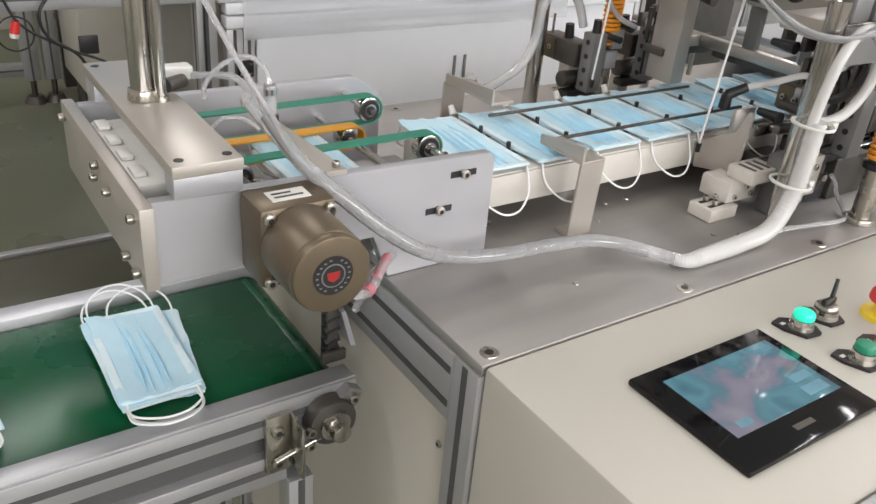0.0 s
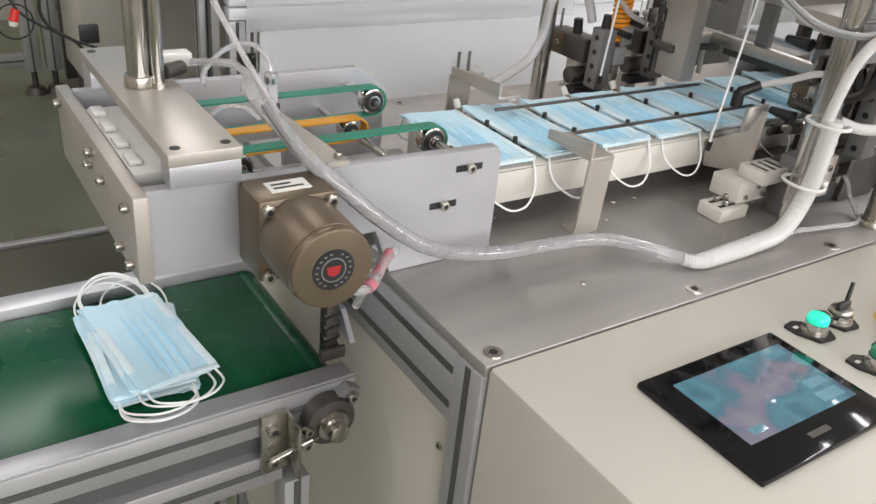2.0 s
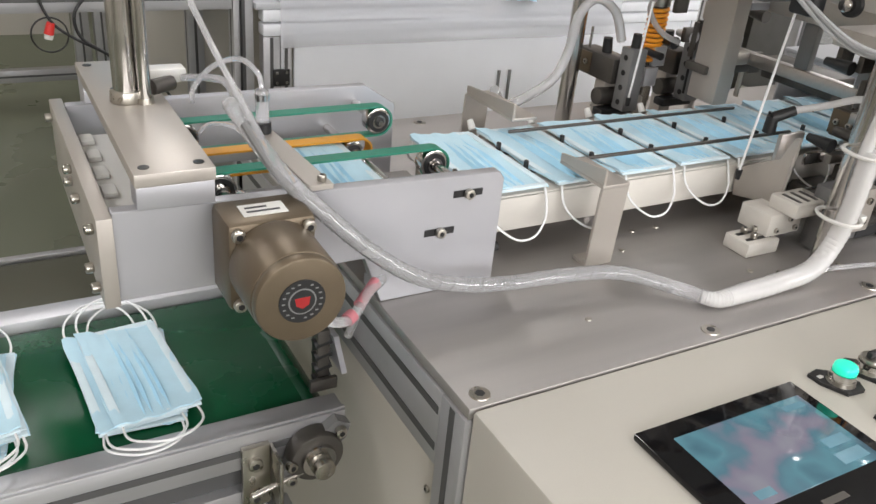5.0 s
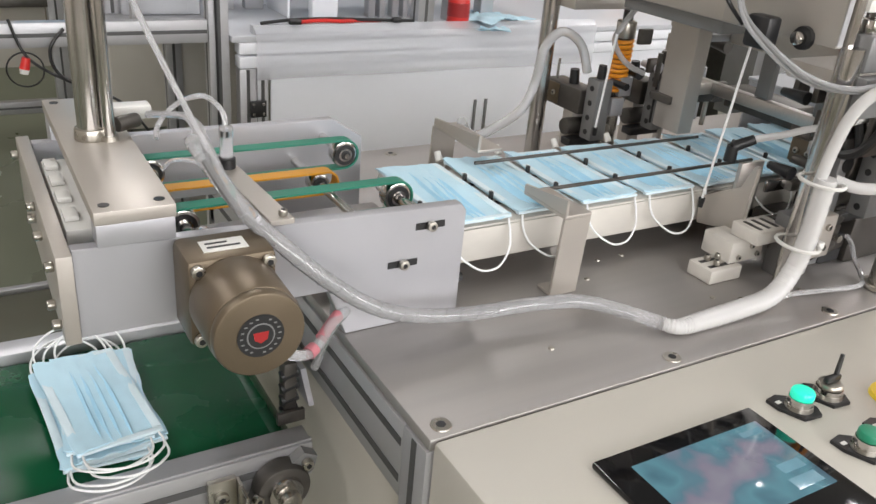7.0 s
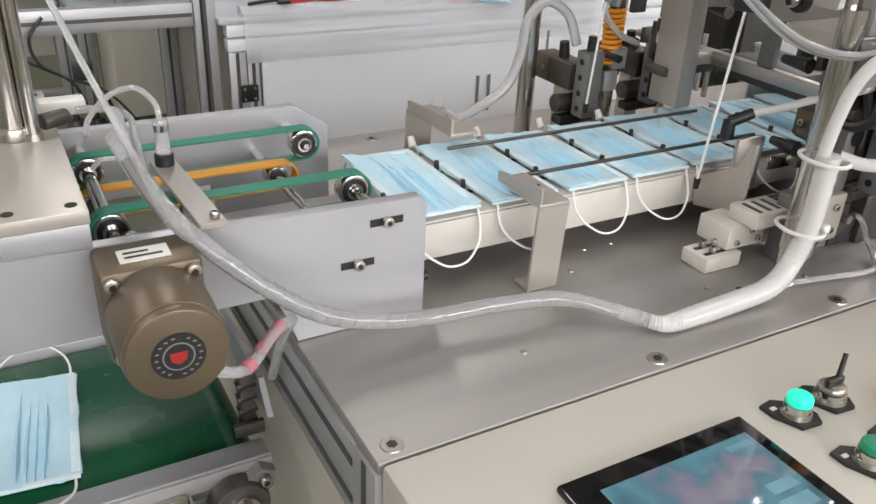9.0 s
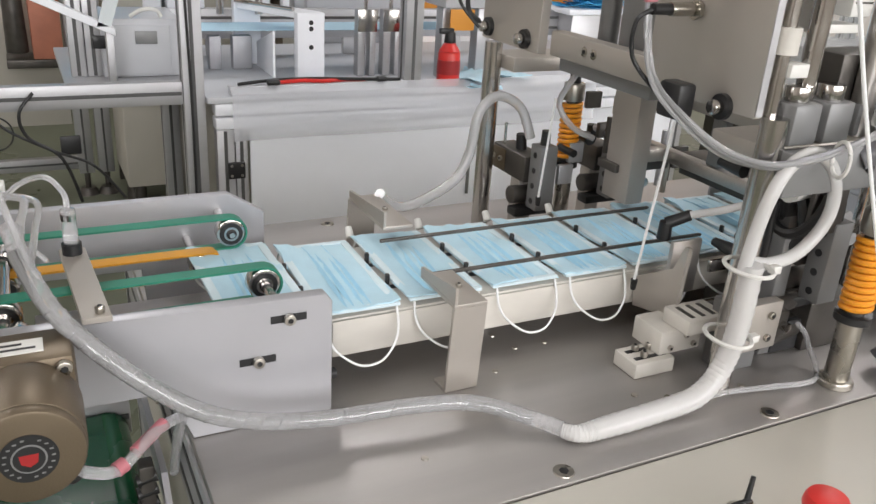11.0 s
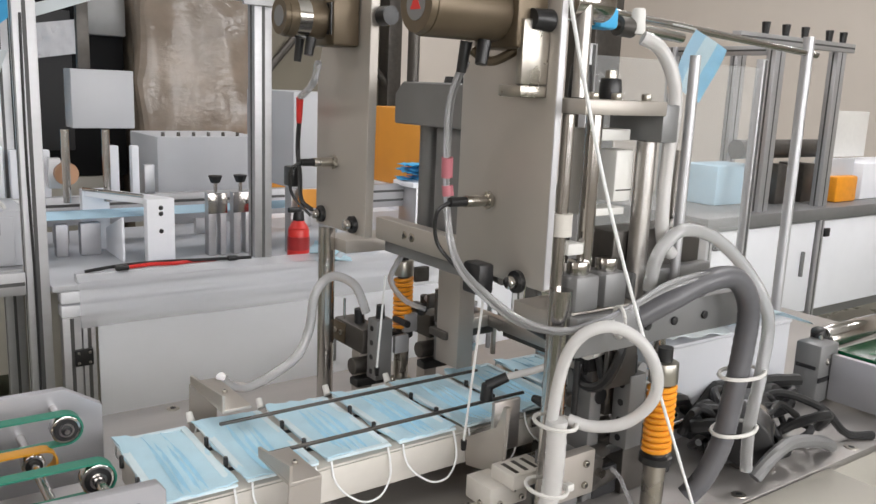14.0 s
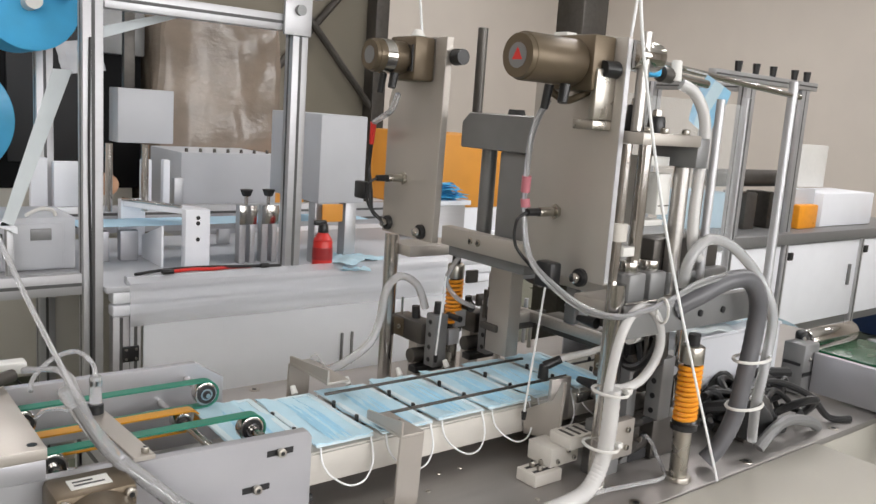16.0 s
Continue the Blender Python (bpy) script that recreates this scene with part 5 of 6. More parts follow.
# ---- the neighbouring machine behind ----
def far_machine():
    t = thing("neighbour_machine", "aluminium framed machine with white cabinets behind the table", "machine", (0.7, 1.7, 0))
    for x, y, z0, z1 in ((0.200, 1.40, 0.03, 1.56), (0.732, 1.40, 0.8155, 1.56), (0.24, 2.02, 0.03, 1.56), (1.62, 1.40, 0.03, 0.80)):
        profile_bar("frame_post", t, (x, y, z0), (x + 0.046, y + 0.042, z1), "z", (0.5,), ("y-", "x-"))
        if z0 < 0.1:
            part("levelling_foot", cy((x + 0.02, y + 0.02, 0), (x + 0.02, y + 0.02, 0.03), 0.03, 0.014), DARK, t)
    profile_bar("top_beam", t, (0.10, 1.40, 1.562), (0.82, 1.442, 1.604), "x", (0.5,), ("y-",))
    profile_bar("top_beam", t, (0.248, 1.401, 1.470), (0.730, 1.441, 1.512), "x", (0.5,), ("y-",))
    profile_bar("top_beam", t, (0.202, 1.444, 1.500), (0.242, 2.018, 1.540), "y", (0.5,), ("x-",))
    part("bearing_plate", bx(0.700, 0.780, 1.388, 1.399, 1.46, 1.56, 0.002), ALU, t)
    part("bearing", cy((0.742, 1.388, 1.525), (0.742, 1.375, 1.525), 0.014, 0.014, 20), GREYMETAL, t)
    # base cabinet
    part("door_panel", bx(0.345, 1.62, 1.405, 1.412, 0.10, 0.735, 0.002), WHITE, t, "white cabinet door panel")
    # aluminium rails coloured white, so their bright reflection is in the colour
    for z0, z1 in ((0.740, 0.768), (0.772, 0.800)):
        part("front_rail", bx(0.264, 1.62, 1.385, 1.425, z0, z1, 0.004), WHITE, t, "front rail coloured white for its bright reflection")
    profile_bar("front_rail", t, (-1.20, 1.40, 0.800), (0.198, 1.43, 0.850), "x", (0.5,), ("y-",))
    part("tabletop", bx(0.248, 1.66, 1.386, 2.08, 0.8005, 0.815, 0.002), GREYBOX, t, "pale grey table plate")
    part("left_shelf", bx(-0.03, 0.247, 1.60, 2.08, 0.8005, 0.815, 0.002), ALU, t)
    part("rear_panel", bx(0.26, 1.62, 2.05, 2.06, 0.10, 0.79, 0.002), CREAM, t)
    profile_bar("hinge_post", t, (0.266, 1.392, 0.05), (0.306, 1.424, 0.738), "z", (0.5,), ("y-",))
    profile_bar("hinge_post", t, (0.310, 1.400, 0.05), (0.338, 1.424, 0.738), "z", (0.5,), ("y-",))
    h = part("hinge", bx(0.288, 0.328, 1.384, 1.3915, 0.622, 0.662, 0.002), BLACK, t, "black plastic hinge")
    for x, z in ((0.296, 0.630), (0.320, 0.630), (0.296, 0.654), (0.320, 0.654)):
        screw(h, (x, 1.384, z), (0, -1, 0), 0.003, 0.002)
    part("hinge", bx(-0.06, -0.02, 1.392, 1.3995, 0.705, 0.745, 0.002), BLACK, t, "black plastic hinge")
    for x in (0.93, 0.965):
        part("door_handle", bx(x, x + 0.008, 1.400, 1.4048, 0.52, 0.62, 0.001), GREYMETAL, t)
    # long rail and web behind
    profile_bar("rear_rail", t, (0.03, 1.88, 0.865), (1.60, 1.91, 0.945), "x", (0.3, 0.7), ("y-",))
    for x in (0.35, 0.75, 1.1):
        part("rail_foot", bx(x, x + 0.04, 1.885, 1.905, 0.8155, 0.865, 0.001), ALU, t)
    part("web", bx(0.25, 1.15, 1.62, 1.76, 0.925, 0.9262, 0), BLUEFILM, t, "pale blue fabric web")
    film = thing("film_sheet", "clear plastic film draped over the front rails of the machine", "plastic film", (0.65, 1.375, 0.80))
    bm = bmesh.new()
    rows = []
    for i in range(60):
        x = 0.300 + 1.00 * i / 59
        row = []
        for j in range(19):
            u = j / 18
            w = noise.noise(Vector((5 * x, 1.6 * j, 1.5)))
            fold = 0.0014 * math.sin(19.0 * u + 0.5 * math.sin(4 * x)) + 0.0012 * w
            row.append(bm.verts.new((x, (1.395 - 0.27 * u if u < 0.1 else 1.372) - 0.004 * u + fold, 0.836 - 0.120 * u + (0.003 * w if j in (0, 18) else 0.0))))
        rows.append(row)
    for p, q in zip(rows, rows[1:]):
        for k in range(18):
            bm.faces.new((p[k], q[k], q[k + 1], p[k + 1]))
    bmesh.ops.solidify(bm, geom=bm.faces[:], thickness=0.0006)
    part("sheet", bm, CLING, film)
    # guide blocks on the far table
    b = part("guide_block", bx(0.505, 0.575, 1.545, 1.575, 0.8155, 0.978, 0.002), WHITE, t, "white guide block")
    for z in (0.955, 0.94, 0.895):
        part("hole", cy((0.54, 1.545, z), (0.54, 1.5445, z), 0.006, 0.006, 12), BLACK, b)
    part("guide_plate", prism([(0.507, 1.576), (0.573, 1.576), (0.470, 1.760), (0.404, 1.760)], "z", 0.962, 0.978, 0.001), WHITE, t)
    part("guide_lip", cy((0.505, 1.580, 0.982), (0.404, 1.760, 0.982), 0.005, 0.005, 12), CHROME, t)
    part("guide_block", bx(0.400, 0.470, 1.762, 1.790, 0.8155, 0.98, 0.002), WHITE, t)
    part("guide_chute", prism([(1.58, 0.8155), (1.74, 0.8155), (1.74, 0.88), (1.58, 0.93)], "x", 0.452, 0.458, 0.001), WHITE, t)
    for x in (0.695, 0.765):
        k = part("clamp_post", bx(x - 0.025, x - 0.005, 1.56, 1.59, 0.8155, 0.985, 0.002), ALU, t)
        part("clamp_post", bx(x + 0.008, x + 0.024, 1.56, 1.59, 0.8155, 0.955, 0.002), ALU, t)
        part("clamp_bar", bx(x - 0.027, x + 0.026, 1.556, 1.5595, 0.93, 0.985, 0.001), CHROME, k)
        part("clamp_screw", cy((x, 1.575, 0.985), (x, 1.575, 1.012), 0.005, 0.005, 12), CHROME, k)
        part("clamp_knob", cy((x, 1.575, 1.010), (x, 1.575, 1.030), 0.012, 0.020, 8, bevel=0.002), BLACK, k)
    for x, w in ((0.32, 0.03), (0.38, 0.05)):
        part("small_bracket", bx(x, x + w, 1.70, 1.73, 0.8155, 0.90, 0.002), ALU_PLATE, t)
    for x in (0.30, 0.40):
        part("hanging_column", cy((x + 0.06, 1.74, 0.95), (x + 0.06, 1.74, 1.14), 0.010, 0.010, 16), CHROME, t)
    part("coil_holder", bx(0.33, 0.36, 1.80, 1.83, 0.98, 1.06, 0.002), ALU, t)
    part("coil", cy((0.37, 1.78, 1.02), (0.37, 1.84, 1.02), 0.03, 0.03, 24), material("copper_coil", (0.45, 0.26, 0.16), 0.4, 0.5), t)
    x = thing("control_enclosure", "light grey enclosure hung in the machine frame", "electrical box", (0.42, 1.70, 1.14))
    part("case", bx(0.372, 0.526, 1.70, 1.78, 1.145, 1.293, 0.003), GREYBOX, x)
    part("hanger", bx(0.40, 0.43, 1.74, 1.76, 1.2935, 1.54, 0.002), DARK, x)
    w = thing("white_hood", "white machine hood panel beside the frame", "machine cover", (0.98, 1.5, 0.815))
    part("hood", bx(0.871, 1.030, 1.47, 1.78, 1.00, 1.258, 0.004), GREYBOX, w)
    part("hood_leg", bx(0.88, 0.92, 1.50, 1.54, 0.8155, 0.9995, 0.002), ALU, w)
    part("hood_leg", bx(0.985, 1.025, 1.50, 1.54, 0.8155, 0.9995, 0.002), ALU, w)
    # thin orange panel standing in for a small box below the hood
    part("hood_strap", bx(0.885, 0.955, 1.466, 1.4695, 0.945, 0.998, 0.001), CARTON, w)
    g = thing("grey_cover", "pale grey machine cover on the neighbouring line", "machine cover", (0.83, 2.12, 0.8))
    part("cover", bx(0.705, 1.06, 2.10, 2.40, 0.80, 1.095, 0.004), GREYBOX, g)
    for i in range(7):
        part("stud", cy((0.73 + 0.05 * i, 2.12, 1.095), (0.73 + 0.05 * i, 2.12, 1.108), 0.006, 0.005, 10), DARK, g)
    part("base", bx(0.71, 1.05, 2.11, 2.39, 0, 0.7995, 0.004), CREAM, g)
    # red spray bottle and cables lying on the far table
    s = thing("spray_bottle", "red bottle with a black cap on the far table", "bottle", (0.866, 1.425, 0.8155))
    part("bottle", cy((0.866, 1.425, 0.8155), (0.866, 1.425, 0.902), 0.030, 0.028, 28, bevel=0.006), RED, s)
    part("shoulder", cy((0.866, 1.425, 0.902), (0.866, 1.425, 0.922), 0.027, 0.014, 28), RED, s)
    part("paper_label", cy((0.866, 1.425, 0.845), (0.866, 1.425, 0.880), 0.0300, 0.0296, 28), DARKRED, s)
    part("cap", cy((0.866, 1.425, 0.922), (0.866, 1.425, 0.948), 0.016, 0.013, 18, bevel=0.002), BLACK, s)
    part("nozzle", bx(0.836, 0.874, 1.418, 1.432, 0.944, 0.958, 0.003), BLACK, s)
    c = thing("loose_cables", "red and black cables lying on the far table", "cable", (0.5, 1.41, 0.8155))
    part("red_cable", tube([(0.40, 1.400, 0.841), (0.47, 1.405, 0.843), (0.52, 1.398, 0.842), (0.58, 1.41, 0.841), (0.63, 1.405, 0.841)], 0.0045, 8), RED, c)
    part("black_cable", tube([(0.32, 1.398, 0.841), (0.40, 1.41, 0.845), (0.50, 1.41, 0.846), (0.60, 1.404, 0.843), (0.72, 1.398, 0.840)], 0.004, 8), BLACK, c)
    part("plug", bx(0.385, 0.415, 1.384, 1.400, 0.838, 0.850, 0.003), BLACK, c)
    part("plug", bx(0.655, 0.680, 1.384, 1.398, 0.838, 0.850, 0.003), BLACK, c)
    part("strip", bx(0.30, 0.74, 1.394, 1.42, 0.8155, 0.8365, 0.002), GREYBOX, c, "pale cable strip")
    m = thing("mask_scraps", "small pile of loose blue masks on the far table", "mask", (1.0, 1.45, 0.8155))
    rnd = random.Random(4)
    for i in range(5):
        c = (1.0 + rnd.uniform(-0.06, 0.06), 1.46 + rnd.uniform(-0.03, 0.03), 0.818 + 0.004 * i)
        part("folded_mask", crumpled(c, 0.17, 0.09, rnd.uniform(0, 180), 0.012, i), MASK, m)
    # small wire tangle at the left
    k = thing("wire_tangle", "thin black wires with a red connector on the machine frame", "cable", (-0.15, 1.38, 0.70))
    part("wire", tube([(-0.10, 1.39, 0.84), (-0.13, 1.385, 0.80), (-0.12, 1.385, 0.75), (-0.06, 1.385, 0.70), (-0.03, 1.385, 0.60)], 0.0035, 8), BLACK, k)
    part("wire", tube([(-0.20, 1.39, 0.86), (-0.17, 1.385, 0.78), (-0.08, 1.385, 0.72), (0.0, 1.385, 0.68), (0.06, 1.385, 0.60)], 0.003, 8), BLACK, k)
    part("wire_loop", tube([(-0.18 + 0.035 * math.cos(a), 1.385, 0.76 + 0.035 * math.sin(a)) for a in [2 * math.pi * i / 12 for i in range(13)]], 0.0018, 8, 3), BLACK, k)
    part("connector", cy((-0.182, 1.384, 0.762), (-0.176, 1.384, 0.785), 0.010, 0.008, 14), RED, k)
    part("connector_cap", cy((-0.184, 1.384, 0.752), (-0.182, 1.384, 0.7615), 0.008, 0.010, 14), WHITEPLASTIC, k)
    part("hanging_wire", tube([(0.215, 1.396, 1.40), (0.212, 1.394, 1.1), (0.216, 1.394, 0.8), (0.214, 1.394, 0.5)], 0.003, 8), BLACK, k)
    r = thing("fabric_roll", "large blue fabric roll hung on the frame", "roll", (0.10, 1.85, 1.50))
    part("roll", cy((0.15, 1.66, 1.482), (0.17, 1.95, 1.482), 0.115, 0.115, 40, bevel=0.004), BLUEROLL, r)
    part("core", cy((0.14, 1.58, 1.482), (0.175, 2.02, 1.482), 0.02, 0.02, 20), WHITEPLASTIC, r)
    part("web_strip", prism([(0.161, 1.325), (0.204, 1.325), (0.072, 0.955), (0.043, 0.955)], "y", 1.50, 1.502), PALEWEB, r, "slanting pale web strip")
    part("web_strip", prism([(0.262, 1.400), (0.262, 1.430), (0.520, 1.512), (0.560, 1.512), (0.400, 1.452)], "y", 1.55, 1.552), PALEWEB, r, "slanting pale web strip")
    v = thing("film_roll", "blue fabric roll in shiny film hung from the frame", "roll", (0.055, 2.42, 0.975))
    part("roll", cy((0.055, 2.32, 1.165), (0.055, 2.52, 1.165), 0.190, 0.190, 48, bevel=0.008), material("blue_roll_in_film", (0.09, 0.45, 0.74), 0.2, 0.0, 0.15, 12, 0.6, 40), v)
    part("spindle", cy((0.055, 2.28, 1.165), (0.055, 2.58, 1.165), 0.012, 0.012, 16), CHROME, v)
    part("hanger", bx(0.04, 0.07, 2.585, 2.61, 1.15, 1.520, 0.002), ALU, v)
    part("hanger_arm", bx(0.04, 0.07, 2.05, 2.61, 1.5205, 1.545, 0.002), ALU, v)
    part("hanger_arm", bx(0.0705, 0.239, 2.05, 2.08, 1.5205, 1.545, 0.002), ALU, v)
    f = thing("pale_unit", "pale grey painted unit on the shelf of the neighbouring machine", "machine unit", (0.14, 1.75, 0.815))
    part("case", bx(0.060, 0.246, 1.64, 1.86, 0.8155, 0.952, 0.004), GREYBOX, f)
    part("case_door", bx(0.072, 0.215, 1.632, 1.6395, 0.822, 0.938, 0.002), GREYBOX, f)
    part("hinge", bx(0.040, 0.071, 1.624, 1.6315, 0.886, 0.916, 0.002), BLACK, f, "black plastic hinge")
    part("window_plate", bx(0.135, 0.185, 1.628, 1.6315, 0.895, 0.925, 0.001), GREYMETAL, f)
    part("cable", tube([(0.13, 1.66, 0.955), (0.16, 1.65, 0.972), (0.19, 1.65, 0.970), (0.20, 1.65, 0.955)], 0.005, 8), WHITEPLASTIC, f)
    for x in (-0.010, 0.026):
        profile_bar("unit_post", f, (x, 1.66, 0.8155), (x + 0.034, 1.70, 1.02), "z", (0.5,), ("y-",))
    w = thing("white_beam", "white painted beam slanting down to the machine frame", "beam", (0.077, 1.5, 0.93))
    part("beam", prism([(-0.40, 1.155), (-0.40, 1.185), (0.080, 0.950), (0.080, 0.934)], "y", 1.50, 1.53, 0.001), WHITE, w)
    part("beam_foot", bx(0.062, 0.078, 1.531, 1.56, 0.8155, 0.940, 0.002), ALU, w)
    o = thing("salmon_box", "salmon painted box with dark fittings hung on the machine stand", "box", (-0.015, 3.2, 0.60))
    part("box", bx(-0.070, 0.038, 3.08, 3.244, 0.600, 0.938, 0.006), SALMON, o)
    part("dark_motor", cy((-0.122, 3.11, 0.625), (-0.122, 3.11, 0.90), 0.040, 0.034, 20, bevel=0.004), DARK, o)
    part("dark_bracket", bx(-0.165, 0.042, 3.075, 3.244, 0.568, 0.5995, 0.003), DARK, o)
    for x0, x1, z1, m, n in ((0.192, 0.236, 1.085, WHITE, "bearing_block"), (0.252, 0.35, 1.075, WHITE, "white_plate"), (0.500, 0.530, 1.085, WHITE, "bearing_block"), (0.565, 0.586, 1.085, WHITE, "bearing_block"), (0.60, 0.63, 1.03, ALU, "bearing_block")):
        part(n, bx(x0, x1, 1.882, 1.908, 0.9455, z1, 0.003), m, t)


far_machine()


def hall_background():
    w = thing("wrapped_pallet", "brown goods wrapped in shiny stretch film", "pallet load", (1.07, 2.9, 0))
    bm = bx(0.80, 1.33, 2.60, 3.2, 0.12, 1.60, 0.03)
    bmesh.ops.subdivide_edges(bm, edges=bm.edges[:], cuts=22, use_grid_fill=True)
    for v in bm.verts:
        v.co += 0.030 * noise.noise_vector(v.co * 5) + 0.010 * noise.noise_vector(v.co * 17)
    part("load", bm, WRAP, w)
    part("pallet", bx(0.80, 1.33, 2.60, 3.2, 0, 0.11, 0.005), material("pallet_wood", (0.30, 0.21, 0.12), 0.7, 0, 0.2, 20), w)
    d = thing("black_machine", "tall black machine cabinet", "machine", (0.45, 2.9, 0))
    part("cabinet", bx(0.20, 0.79, 2.75, 3.14, 0.90, 1.75, 0.01), MATTBLACK, d)
    part("base", bx(0.20, 0.76, 2.76, 3.14, 0.16, 0.8995, 0.006), CREAM, d, "cream painted base")
    for x in (0.25, 0.71):
        part("foot", cy((x, 2.82, 0), (x, 2.82, 0.1595), 0.03, 0.02, 16), DARK, d)
        part("foot", cy((x, 3.08, 0), (x, 3.08, 0.1595), 0.03, 0.02, 16), DARK, d)
    part("front_plate", bx(0.30, 0.60, 2.735, 2.7495, 1.0, 1.5, 0.004), RUBBER, d)
    part("film_flap", crumpled((0.55, 2.72, 1.40), 0.16, 0.12, 10, 0.03, 91, 80), CLING, d, "loose shiny film")
    part("upper_box", bx(0.62, 0.785, 2.70, 2.7345, 1.42, 1.62, 0.006), GREYMETAL, d)
    c = thing("carton_stack", "orange cartons stacked behind the press", "carton", (1.85, 2.2, 0))
    part("carton", bx(1.66, 2.12, 2.00, 2.4, 0.90, 1.20, 0.006), CARTON, c)
    part("carton", bx(1.10, 1.36, 2.42, 2.7, 0.80, 0.96, 0.006), CARTON, c)
    part("shelf_board", bx(1.05, 2.2, 1.98, 2.75, 0.76, 0.7995, 0.004), WHITE, c)
    part("shelf_body", bx(1.07, 2.18, 2.0, 2.73, 0, 0.7595, 0.004), CREAM, c)
    part("carton_tray", bx(1.66, 2.12, 2.0, 2.4, 0.80, 0.899, 0.004), WHITE, c)
    p = thing("blue_mask_pile", "pile of blue masks lying on the shelf", "mask", (1.6, 1.9, 0.80))
    rnd = random.Random(8)
    for i in range(8):
        c = (1.60 + rnd.uniform(-0.03, 0.03), 1.85 + rnd.uniform(-0.02, 0.02), 0.960 + 0.008 * i)
        part("folded_mask", crumpled(c, 0.2, 0.1, rnd.uniform(-20, 20), 0.014, 30 + i), BLUEROLL, p)
    part("tray", bx(1.48, 1.74, 1.79, 1.92, 0.94, 0.958, 0.003), WHITE, p)
    part("tray_stand", bx(1.50, 1.72, 1.80, 1.91, 0, 0.9395, 0.003), ALU, p)
    # the line to the right with white cabinets
    f = thing("far_line", "aluminium framed line with white cabinets and dark worktop", "machine", (3.9, 1.7, 0))
    part("worktop", bx(2.75, 5.3, 1.50, 2.15, 0.745, 0.80, 0.004), GREYMETAL, f, "dark grey worktop")
    for x in (2.80, 3.66, 4.50):
        part("cabinet_door", bx(x, x + 0.80, 1.515, 1.53, 0.30, 0.735, 0.003), WHITE, f, "white cabinet door")
        part("door_handle", bx(x + 0.70, x + 0.715, 1.50, 1.5145, 0.48, 0.60, 0.002), GREYMETAL, f)
        part("door_hinge", bx(x + 0.01, x + 0.05, 1.50, 1.5145, 0.66, 0.70, 0.002), BLACK, f)
    part("carcass", bx(2.76, 5.29, 1.531, 2.13, 0.25, 0.744, 0.002), GREYMETAL, f)
    for x in (2.76, 3.62, 4.46, 5.25):
        profile_bar("leg", f, (x, 1.505, 0), (x + 0.04, 1.545, 0.744), "z", (0.5,), ("y-",))
    for x, y in ((3.165, 1.55), (3.165, 2.08), (3.66, 1.55), (3.66, 2.08)):
        profile_bar("frame_post", f, (x, y, 0.80), (x + 0.075, y + 0.045, 1.52), "z", (0.5,), ("y-", "x-"))
    profile_bar("frame_beam", f, (2.90, 1.548, 1.522), (3.80, 1.59, 1.562), "x", (0.5,), ("y-",))
    profile_bar("frame_beam", f, (3.17, 1.60, 1.48), (3.21, 2.07, 1.52), "y", (0.5,), ("x-",))
    for x in (3.1, 3.25, 3.4, 3.6, 3.72):
        part("clamp_knob", cy((x, 1.57, 1.562), (x, 1.57, 1.612), 0.014, 0.018, 10), BLACK, f)
    part("dark_roller", cy((3.25, 1.75, 1.06), (3.94, 1.75, 1.06), 0.045, 0.045, 20), DARK, f)
    part("roller_block", bx(3.50, 3.60, 1.68, 1.82, 0.8005, 0.99, 0.004), DARK, f)
    part("roller_block", bx(3.72, 3.82, 1.68, 1.82, 0.8005, 0.99, 0.004), DARK, f)
    part("blue_pack", bx(3.13, 3.44, 1.75, 1.95, 0.8005, 0.985, 0.01), BLUEFILM, f)
    part("white_box", bx(4.18, 4.80, 1.62, 1.9, 0.8005, 0.99, 0.01), WHITE, f)
    part("white_screen", bx(4.19, 4.52, 1.80, 1.84, 1.005, 1.25, 0.006), WHITEPLASTIC, f)
    part("screen_stand", bx(4.12, 4.185, 1.80, 1.84, 0.8005, 1.24, 0.003), ALU, f)
    part("orange_lamp", bx(3.90, 4.10, 1.60, 1.66, 0.8005, 0.93, 0.01), SPRING, f)
    part("lamp_cover", bx(3.86, 4.165, 1.665, 1.70, 0.8005, 1.01, 0.004), GREYBOX, f)
    b = thing("building_column", "dark painted steel column by the wall", "column", (3.4, 2.7, 0))
    part("shaft", bx(3.05, 3.25, 2.5, 2.7, 0, 4.0, 0.01), DARK, b)
    b = thing("building_column", "dark painted steel column by the wall", "column", (2.2, 5.2, 0))
    part("shaft", bx(2.1, 2.35, 5.1, 5.35, 0, 4.0, 0.01), DARK, b)
    b = thing("wall_brace", "dark steel cross braces fixed to the partition", "brace", (2.9, 4.95, 0))
    part("brace", cy((3.42, 4.95, 2.55), (2.05, 4.95, 1.0), 0.028, 0.028, 10), DARK, b)
    part("brace", cy((2.45, 4.90, 2.2), (3.40, 4.90, 1.2), 0.028, 0.028, 10), DARK, b)
    part("brace_post", bx(3.30, 3.42, 4.86, 4.995, 0, 4.0, 0.006), DARK, b)
    k = thing("roof_brace", "dark steel brace leaning against the wall", "beam", (1.3, 4.3, 0))
    part("brace", cy((0.9, 4.2, 2.2), (2.2, 4.6, 0.04), 0.04, 0.04, 12), DARK, k)
    setting("partition", bx(-1.6, 3.42, 5.0, 5.06, 0, 4.0, 0.004), material("olive_partition_paint", (0.24, 0.215, 0.17), 0.7, 0.0, 0.12, 2, 0.1, 200), "olive-brown painted partition", "partition")
    q = thing("blue_crate", "dark blue crate on the floor with orange goods", "crate", (5.6, 1.6, 0))
